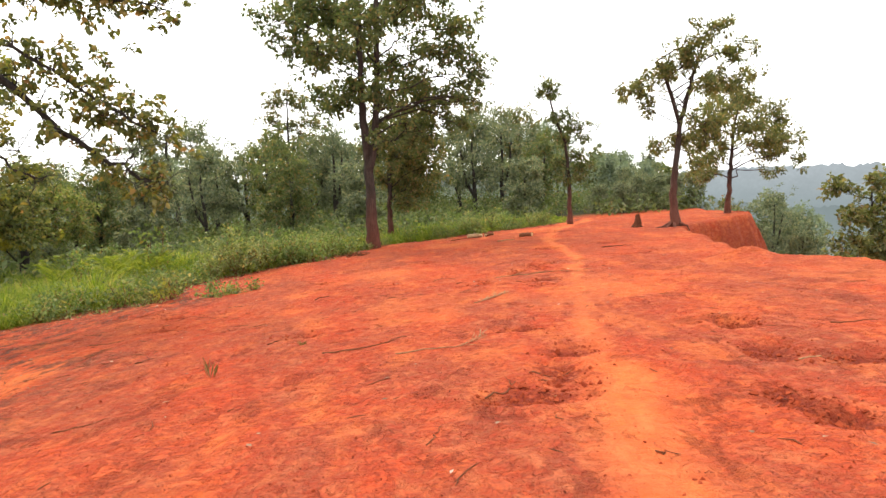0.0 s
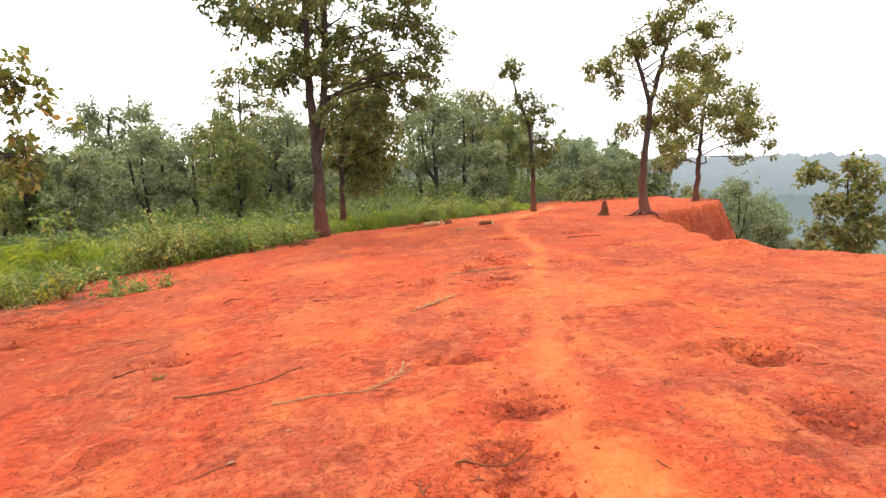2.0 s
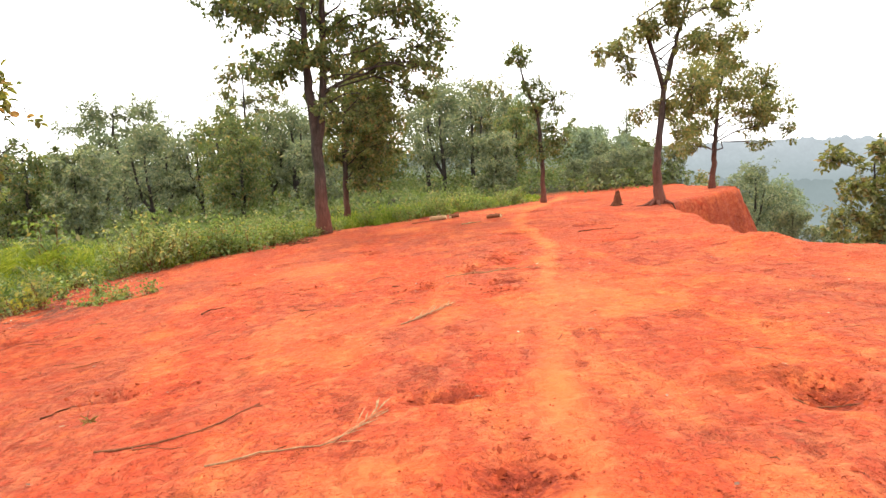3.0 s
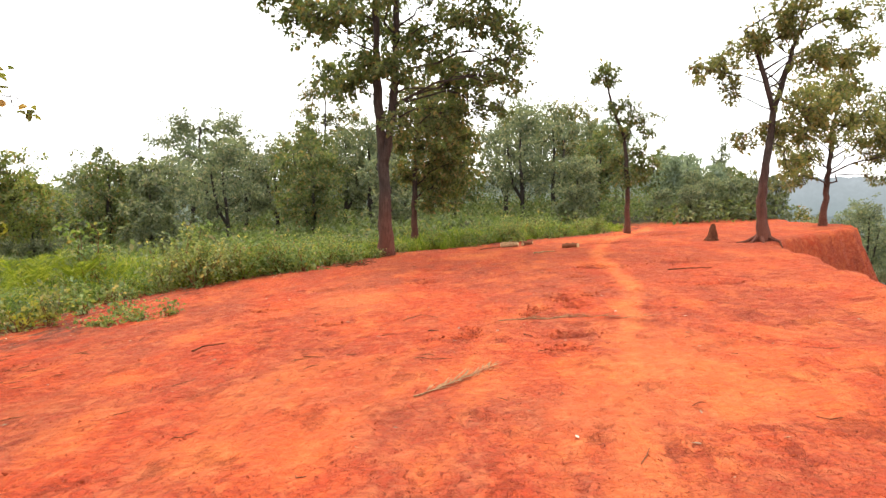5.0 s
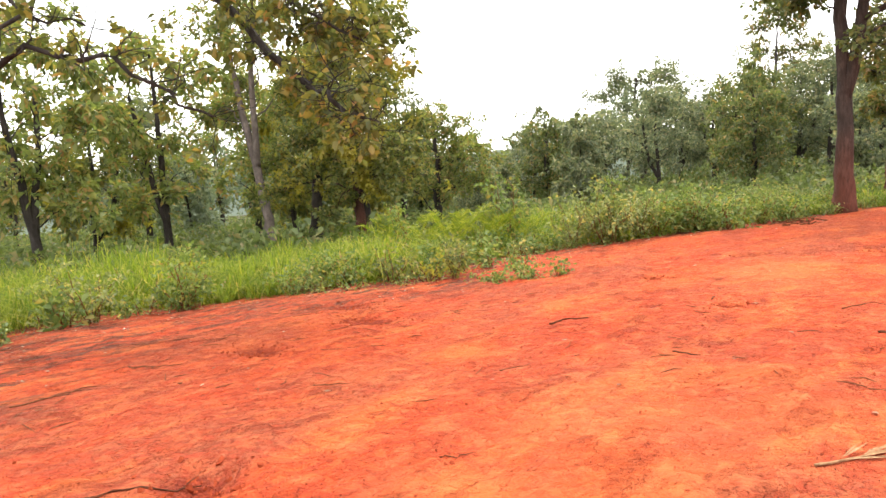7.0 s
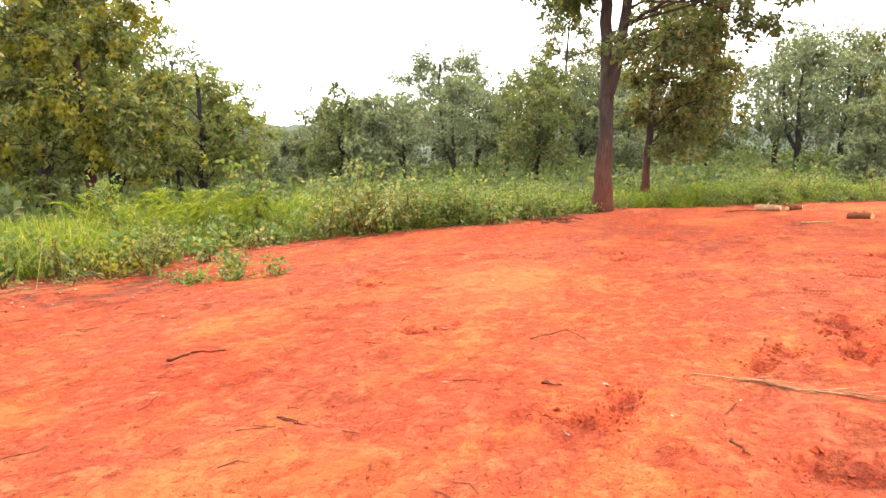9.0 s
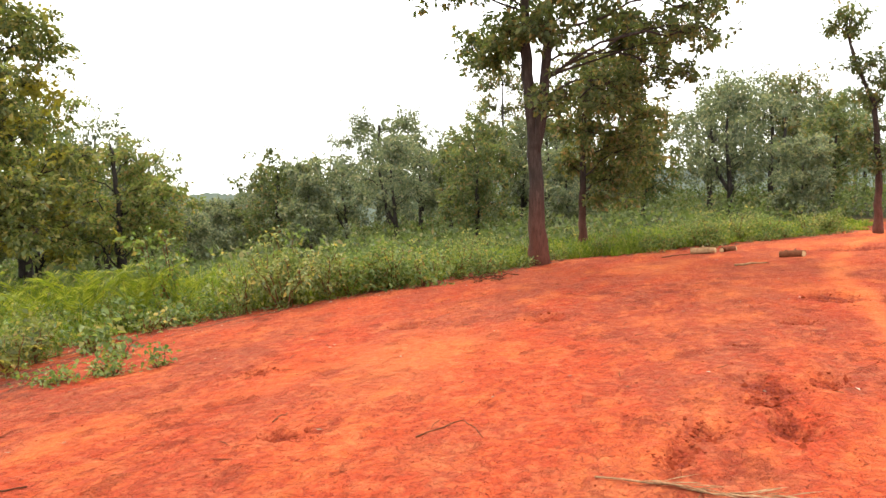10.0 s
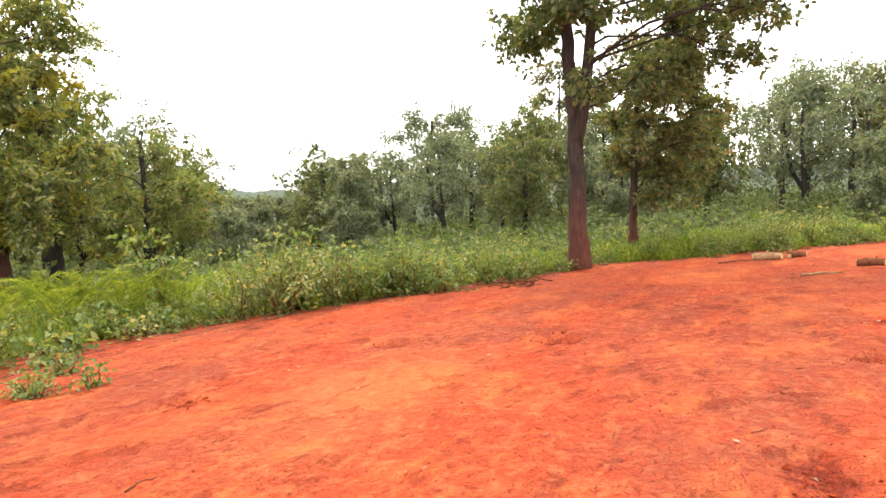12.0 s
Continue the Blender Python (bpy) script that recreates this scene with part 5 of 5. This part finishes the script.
stick([(-0.27, 13.99), (-0.06, 14.41), (0.21, 14.03)], 0.009, "thin bent twig on the red soil", None, 1, 4)
stick([(-2.46, 12.20), (-2.44, 12.42), (-2.24, 12.56)], 0.018, "dark crooked stick half sunk in soil", CHAR, 0, 5)
stick([(0.21, 12.84), (0.27, 12.78), (0.33, 12.84)], 0.015, "short dark hooked stick on the soil", CHAR, 0, 6)
stick([(-0.99, 11.68), (-0.76, 11.66)], 0.010, "short dark straight stick on the soil", CHAR, 0, 7)
stick([(-0.32, 12.61), (-0.19, 12.68)], 0.009, "thin brown twig on the red soil", None, 0, 8)
stick([(0.31, 12.22), (0.41, 12.30)], 0.009, "thin brown twig on the red soil", None, 0, 9)
stick([(1.34, 12.36), (1.43, 12.20)], 0.012, "short dark straight stick on the soil", CHAR, 0, 10)
stick([(-1.56, 14.09), (-1.63, 14.38)], 0.010, "thin brown twig on the red soil", None, 0, 11)
stick([(-4.55, 8.07), (-4.57, 8.38), (-4.66, 8.70)], 0.012, "long crooked brown stick on the red soil", None, 1, 12)
stick([(-5.11, 9.17), (-4.79, 9.53)], 0.010, "thin brown twig on the red soil", None, 0, 13)
stick([(-1.88, 10.60), (-1.78, 10.86)], 0.008, "thin brown twig on the red soil", None, 0, 14)
stick([(-0.98, 11.71), (-0.78, 11.65)], 0.009, "short dark straight stick on the soil", CHAR, 0, 15)
stick([(-1.09, 9.07), (-0.97, 9.21)], 0.007, "thin brown twig on the red soil", None, 0, 16)
stick([(0.32, 30.18), (0.70, 30.6), (1.12, 30.95)], 0.035, "thin crooked branch beside the cut logs", None, 1, 17)
stick([(2.18, 26.87), (2.5, 27.1), (2.89, 27.20)], 0.045, "pale crooked branch on the red soil", PALEBARK, 0, 18)
stick([(-3.63, 7.43), (-3.57, 7.77)], 0.012, "short dry grey stick on the red soil", CHAR, 1, 20)
stick([(-2.16, 7.72), (-2.05, 8.0), (-1.97, 8.24)], 0.012, "short dry grey stick on the red soil", CHAR, 1, 21)
stick([(0.62, 4.95), (0.80, 5.05), (1.0, 5.18)], 0.010, "pale grey twig on the dug soil", None, 1, 20)
stick([(0.25, 4.45), (0.42, 4.62), (0.50, 4.80)], 0.012, "dark brown twig on the dug soil", None, 1, 21)
stick([(2.55, 4.72), (2.72, 4.68)], 0.012, "pale grey twig on the dug soil", PALEBARK, 0, 22)
stick([(2.7, 6.45), (2.85, 6.40), (2.98, 6.30)], 0.010, "pale grey twig in the dug hollow", None, 1, 23)
stick([(3.5, 5.9), (3.9, 5.85)], 0.010, "thin brown twig on the red soil", None, 0, 24)
stick([(-2.9, 4.6), (-2.6, 4.85)], 0.008, "thin brown twig on the red soil", None, 0, 25)
stick([(-2.96, 9.68), (-2.7, 9.80)], 0.008, "thin brown twig on the red soil", None, 0, 26)
stick([(4.6, 19.2), (5.6, 19.5)], 0.022, "long straight dark stick on the soil", CHAR, 0, 27)
stick([(-1.25, 12.2), (-1.05, 12.15)], 0.006, "thin brown twig on the red soil", None, 0, 28)


def log_piece(a, b, r, label, bark, seed=0, bend=0.25, small=0.8):
    """A sawn length of branch: knotty, a little bent, thinner at the far end."""
    rng = np.random.default_rng(seed)
    p = on_ground([a, b], r * 0.85)
    base = p[0].copy()
    base[2] -= r * 0.85
    ln = along(p - base, 12)
    across = unit(np.array([-(p[1] - p[0])[1], (p[1] - p[0])[0], 0]))
    ln += bend * r * 2.5 * np.sin(np.linspace(0, math.pi, 12))[:, None] * across
    ln[1:-1] += rng.normal(0, r * 0.10, (10, 3)) * (1, 1, 0.4)
    ob = tagged(new("log"), label, "log", "cut logs")
    ob.location = base
    sv, sf = [], []
    rad = r * np.linspace(1.0, small, 12) * rng.uniform(0.90, 1.10, 12)
    rad[rng.integers(3, 9)] *= 1.22
    tube(ln, rad, 14, sv, sf, False)
    sv = [v + rng.normal(0, r * 0.05, 3) for v in sv]
    part("bark", mesh_from("bark", sv, sf, bark), ob)
    for q, d, e in ((ln[0], ln[0] - ln[1], rad[0]), (ln[-1], ln[-1] - ln[-2], rad[-1])):
        d = unit(d)
        cv, cf = [], []
        tube([q - d * 0.02, q + d * 0.006], (e * 0.93, e * 0.88), 14, cv, cf)
        part("cut_end", mesh_from("cut_end", cv, cf, CUTWOOD, False), ob, "pale sawn end of the log")
    # the stub of a side branch
    i = int(rng.integers(4, 8))
    bv, bf = [], []
    tube([ln[i], ln[i] + across * r * 1.2 + (0, 0, r * 0.9), ln[i] + across * r * 1.6 + (0, 0, r * 1.3)], (r * 0.4, r * 0.3, r * 0.24), 7, bv, bf)
    part("branch_stub", mesh_from("branch_stub", bv, bf, bark), ob)
    return ob


log_piece((1.09, 31.10), (1.78, 30.96), 0.105, "peeled pale log lying on red ground", PALEBARK, 1, 0.2, 0.75)
log_piece((1.95, 31.17), (2.36, 31.34), 0.075, "dark barked log with a pale sawn end", TWIG, 2, 0.7, 1.15)
log_piece((3.28, 28.66), (3.80, 28.44), 0.085, "dark barked log with a pale sawn end", TWIG, 3, 0.4, 0.95)


def stump():
    rng = np.random.default_rng(6)
    ob = new("tree_stump")
    ob.location = spot(8.45, 28.7)
    tagged(ob, "dark pointed burnt tree stump in red earth", "stump")
    sv, sf = [], []
    z = np.array([-0.15, 0.0, 0.08, 0.2, 0.34, 0.46, 0.56])
    c = np.stack([0.02 * z, 0.03 * z, z], 1)
    tube(c, (0.28, 0.23, 0.19, 0.15, 0.11, 0.075, 0.035), 11, sv, sf)
    sv = [v + rng.normal(0, 0.024, 3) * (1, 1, 1.6) for v in sv]
    part("snag", mesh_from("snag", sv, sf, CHAR), ob)
    for k in range(5):
        a = k * 1.26 + 0.3
        rv, rf = [], []
        tube([(0.10 * math.cos(a), 0.10 * math.sin(a), 0.09), (0.23 * math.cos(a), 0.23 * math.sin(a), 0.02), (0.34 * math.cos(a), 0.34 * math.sin(a), -0.05)], (0.06, 0.045, 0.02), 7, rv, rf)
        part("root", mesh_from("root", rv, rf, CHAR), ob)


stump()


def bare_roots():
    """Exposed roots round the foot of the leaning tree."""
    rng = np.random.default_rng(16)
    host = next(o for o in scene.objects if o.get("label", "").startswith("leaning sal tree"))
    for k in range(9):
        a = k * 0.72 + rng.uniform(-0.15, 0.15)
        ln = rng.uniform(0.3, 0.75)
        pts = []
        for f in np.linspace(0, 1, 6):
            x, y = 9.45 + (0.12 + ln * f) * math.cos(a + 0.3 * f), 26.9 + (0.12 + ln * f) * math.sin(a + 0.3 * f)
            g = ground_z(x, y) - host.location[2]
            pts.append((x - 9.45, y - 26.9, max(g, -0.9) + 0.20 * (1 - f) ** 2 - 0.01))
        rv, rf = [], []
        tube(pts, np.linspace(0.075, 0.018, 6), 7, rv, rf)
        part("root", mesh_from("root", rv, rf, BARK), host)


bare_roots()


def tuft(name, at, label, seed, h, n, spread):
    rng = np.random.default_rng(seed)
    lv = []
    for _ in range(n):
        a = rng.uniform(0, 6.283)
        d = np.array([math.cos(a), math.sin(a), 0]) * rng.uniform(0.05, spread)
        w = np.array([-math.sin(a), math.cos(a), 0]) * 0.003
        hh = h * rng.uniform(0.5, 1.1)
        b = np.array([rng.normal(0, 0.025), rng.normal(0, 0.025), -0.01])
        m = b + d * 0.35 + (0, 0, hh * 0.6)
        lv += [b, m - 0.6 * w, b + d + np.array([0, 0, hh]), m + 0.6 * w]
    ob = new(name, leaf_mesh(name, np.array(lv), STRAW))
    ob.location = at
    return tagged(ob, label, "grass tuft")


tuft("grass_tuft", spot(-2.29, 6.14), "small dry grass tuft standing alone on red soil", 51, 0.22, 9, 0.07)
tuft("grass_tuft", spot(-1.7, 7.5), "tiny yellowish grass tuft on red soil", 52, 0.07, 16, 0.08)


def ground_shrubs():
    rng = np.random.default_rng(19)
    for k, (x, y, h, w, n, leaf, lab) in enumerate([
            (-5.50, 15.25, 0.12, 0.40, 360, 0.070, "low creeping green plant on the red soil"), (-5.10, 15.65, 0.15, 0.36, 340, 0.070, "low creeping green plant on the red soil"), (-4.75, 16.05, 0.20, 0.12, 44, 0.08, "small green seedling on the red soil"),
            (-6.5, 15.35, 0.50, 0.34, 300, 0.085, "small bush with yellow and green leaves"), (-5.9, 16.5, 0.28, 0.20, 90, 0.10, "small broad-leaved green seedling"), (-7.3, 14.6, 0.60, 0.40, 320, 0.09, "small bush with yellow and green leaves"),
            (-6.9, 16.9, 0.3, 0.22, 100, 0.10, "small broad-leaved green seedling"), (-7.7, 17.7, 0.34, 0.26, 60, 0.17, "small broad-leaved green seedling"), (-8.2, 18.9, 0.40, 0.28, 60, 0.17, "small broad-leaved green seedling"), (-7.1, 16.1, 0.55, 0.34, 260, 0.10, "small bush with yellow and green leaves"), (-6.7, 14.9, 0.35, 0.3, 160, 0.09, "small bush with yellow and green leaves")]):
        ob = shrub("small_plant", lab, 400 + k, h, w, leaf, n, LEAF_YELLOW if "yellow" in lab else LEAF_SHRUB, 6)
        ob["category"], ob["group"] = "plant", "plants on the bare soil"
        ob.matrix_basis = pose(*spot(x, y, 0.0), 0, 0, rng.uniform(0, 360))


ground_shrubs()


def edge_seedlings():
    """Low broad-leaved plants and grass tussocks that creep out of the belt on to the bare soil."""
    rng = np.random.default_rng(47)
    kinds = [shrub("small_plant", "small broad-leaved seedling at the grass edge", 701, 0.28, 0.22, 0.13, 60, LEAF_SHRUB, 5),
             shrub("small_plant", "low yellowing herb at the grass edge", 702, 0.22, 0.26, 0.075, 150, LEAF_BUSH, 6),
             shrub("small_plant", "low green herb at the grass edge", 703, 0.16, 0.30, 0.065, 190, LEAF_SHRUB, 7)]
    for k in kinds:
        k["category"], k["group"] = "plant", "plants along the grass edge"
    for _ in range(64):
        y = 7.5 + 32 * rng.random() ** 1.2
        x = float(grass_edge(y)) + rng.normal(0.12, 0.28)
        s = rng.uniform(0.6, 1.25)
        copy_thing(kinds[int(rng.integers(0, 3))], pose(*spot(x, y), 0, 0, rng.uniform(0, 360)) @ Matrix.Diagonal((s, s, s, 1)))
    for t in kinds:
        for o in (*t.children_recursive, t):
            bpy.data.objects.remove(o)


edge_seedlings()


def young_palm(at, label, seed, h, n):
    """A stemless young palm: arching fronds with two rows of narrow leaflets."""
    rng = np.random.default_rng(seed)
    ob = tagged(new("young_palm"), label, "palm", "young palms in the grass")
    ob.location = at
    for k in range(n):
        a = 2.4 * k + rng.uniform(-0.4, 0.4)
        reach, up = h * rng.uniform(0.45, 0.85), h * rng.uniform(0.8, 1.1)
        u = np.linspace(0, 1, 12)
        q = np.stack([math.cos(a) * reach * u ** 1.4, math.sin(a) * reach * u ** 1.4, up * (u - 0.35 * u ** 3) * 1.3], 1)
        sv, sf = [], []
        tube(q, np.linspace(0.008, 0.002, 12), 5, sv, sf, False)
        fr = part("frond", mesh_from("frond", sv, sf, GRASS), ob)
        lv = []
        s = np.array([-math.sin(a), math.cos(a), 0])
        for i in np.linspace(2.5, 11, 26):
            p = np.array([np.interp(i, np.arange(12), q[:, c]) for c in range(3)])
            t = unit(q[min(11, int(i) + 1)] - q[int(i) - 1])
            for side in (-1, 1):
                ln = h * rng.uniform(0.20, 0.30) * math.sin(math.pi * (0.15 + 0.75 * i / 11))
                d = unit(0.75 * t + side * s * rng.uniform(0.6, 0.9) + (0, 0, rng.uniform(-0.1, 0.25)))
                w = np.cross(d, (0, 0, 1)) * 0.011
                lv += [p, p + d * ln * 0.5 - w, p + d * ln - (0, 0, 0.10 * ln), p + d * ln * 0.5 + w]
        tagged(part("leaflet", leaf_mesh("leaflet", np.array(lv), LEAF_PALM), fr), kind="stuff")


for k, (px, py, ph, pn) in enumerate([(-9.4, 18.7, 1.35, 8), (-9.9, 19.6, 1.25, 7), (-8.9, 19.7, 1.2, 8), (-8.5, 20.4, 1.1, 6), (-10.4, 17.6, 1.3, 7), (-9.7, 20.8, 1.3, 7), (-11.0, 19.0, 1.3, 6), (-9.2, 17.4, 1.0, 6)]):
    young_palm(spot(px, py), "young palm with feathery yellow-green fronds in tall grass", 600 + k, ph, pn)


def brush_pile():
    rng = np.random.default_rng(23)
    base = np.array(spot(-3.5, 25.9))
    ob = tagged(new("brush_pile"), "low pile of dead twigs on the red soil", "brush pile")
    ob.location = base
    for _ in range(16):
        x, y, a = rng.normal(0, 0.25), rng.normal(0, 0.35), rng.uniform(0, 6.28)
        ln = rng.uniform(0.3, 0.8)
        sv, sf = [], []
        e = np.array([x + ln * math.cos(a), y + ln * math.sin(a)])
        pts = [(u, v, ground_z(base[0] + u, base[1] + v) - base[2] + 0.02 + h) for (u, v), h in ((np.array([x, y]), 0.0), ((np.array([x, y]) + e) / 2, rng.uniform(0.02, 0.10)), (e, rng.uniform(0, 0.12)))]
        tube(along(pts, 6), np.linspace(0.016, 0.006, 6), 5, sv, sf)
        part("twig", mesh_from("twig", sv, sf, CHAR if rng.random() < 0.5 else TWIG), ob)


brush_pile()


def scatter():
    """Loose crumbs of earth, dead leaves and splinters, past counting."""
    rng = np.random.default_rng(27)
    # crumbs
    n = 9000
    x = rng.uniform(-7, 6.4, n)
    y = 1.8 + 24 * rng.uniform(0, 1, n) ** 1.7
    near = rng.random(n) < 0.42
    pick = rng.integers(0, len(DUG), n)
    dug = np.array([d[:4] for d in DUG])[pick]
    x = np.where(near, dug[:, 0] + rng.normal(0, 0.6, n) * dug[:, 2], x)
    y = np.where(near, dug[:, 1] + rng.normal(0, 0.6, n) * dug[:, 3], y)
    ok = (x > grass_edge(y)) & (x < right_edge(y) - 0.1)
    x, y, near = x[ok], y[ok], near[ok]
    z = height(x, y) + relief(x, y)
    r = np.exp(rng.normal(-5.2, 0.42, len(x))) * np.where(near, rng.choice((1.3, 2.0, 3.0), len(x), p=(0.55, 0.33, 0.12)), 1.0)
    r = np.minimum(r, 0.026)
    octa = np.array([(1, 0, 0), (0, 1, 0), (-1, 0, 0), (0, -1, 0), (0, 0, 0.8), (0, 0, -0.8)], float)
    tri = np.array([(0, 1, 4), (1, 2, 4), (2, 3, 4), (3, 0, 4), (1, 0, 5), (2, 1, 5), (3, 2, 5), (0, 3, 5)])
    co = np.stack([x, y, z + r * 0.25], 1)[:, None] + r[:, None, None] * (octa[None] + rng.normal(0, 0.28, (len(x), 6, 3)))
    faces = (np.arange(len(x))[:, None, None] * 6 + tri[None]).reshape(-1, 3)
    tagged(new("soil_crumbs", mesh_from("soil_crumbs", co.reshape(-1, 3), faces, CLOD, False)), "loose crumbs of red earth", "soil crumbs", kind="stuff")
    # dead leaves
    n = 2300
    y = 3 + 30 * rng.uniform(0, 1, n) ** 1.3
    x = np.where(rng.random(n) < 0.88, grass_edge(y) + np.abs(rng.normal(0, 1.1, n)) - 0.3, rng.uniform(-6, 6, n))
    ok = x < right_edge(y) - 0.2
    x, y = x[ok], y[ok]
    z = height(x, y) + relief(x, y) + 0.008
    lv = leaf_cloud(np.stack([x, y, z], 1), rng.normal(0, 1, (len(x), 3)) * (1, 1, 0.02), 0.055, rng, 0.0)
    lv[:, 2] = np.repeat(z, 4) + (lv[:, 2] - np.repeat(z, 4)) * 0.22 + 0.006
    tagged(new("leaf_litter", leaf_mesh("leaf_litter", lv, DEADLEAF)), "scattered dead leaves on the soil", "leaf litter", kind="stuff")
    # splinters
    n = 300
    y = 2 + 22 * rng.uniform(0, 1, n) ** 1.3
    x = np.where(rng.random(n) < 0.45, grass_edge(y) + np.abs(rng.normal(0, 1.4, n)), rng.uniform(-6, 5.5, n))
    x = np.concatenate([x, rng.uniform(-7.6, -3.6, 170)])
    y = np.concatenate([y, rng.uniform(6.5, 13.5, 170)])
    sv, sf = [], []
    for px, py in zip(x, y):
        if px > right_edge(py) - 0.3:
            continue
        a, ln = rng.uniform(0, 3.14), rng.uniform(0.05, 0.26)
        q = px + ln * math.cos(a), py + ln * math.sin(a)
        m = (px + q[0]) / 2 + rng.normal(0, 0.015), (py + q[1]) / 2 + rng.normal(0, 0.015)
        tube(on_ground([(px, py), m, q], 0.004), (0.003, 0.004, 0.002), 4, sv, sf, False)
    tagged(new("twig_litter", mesh_from("twig_litter", sv, sf, TWIG)), "small broken twigs strewn on the soil", "twig litter", kind="stuff")


scatter()


def pale_scraps():
    rng = np.random.default_rng(29)
    for x, y, s in [(0.62, 4.42, 0.05), (0.58, 12.05, 0.05), (1.04, 12.54, 0.035), (0.58, 13.0, 0.05), (-1.25, 13.72, 0.03), (-3.7, 24.4, 0.05), (4.9, 9.3, 0.03)]:
        z = ground_z(x, y)
        lv = leaf_cloud(np.array([(0, 0, 0.012)] * 3), rng.normal(0, 1, (3, 3)) * (1, 1, 0.2), s * 0.65, rng, -0.1, 0.7)
        lv[:, 2] = np.maximum(lv[:, 2], 0.004)
        ob = new("dry_leaf", leaf_mesh("dry_leaf", lv, PALESTONE))
        ob.location = (x, y, z)
        tagged(ob, "bleached curled dry leaf on the soil", "dry leaf", "bleached leaves")


pale_scraps()
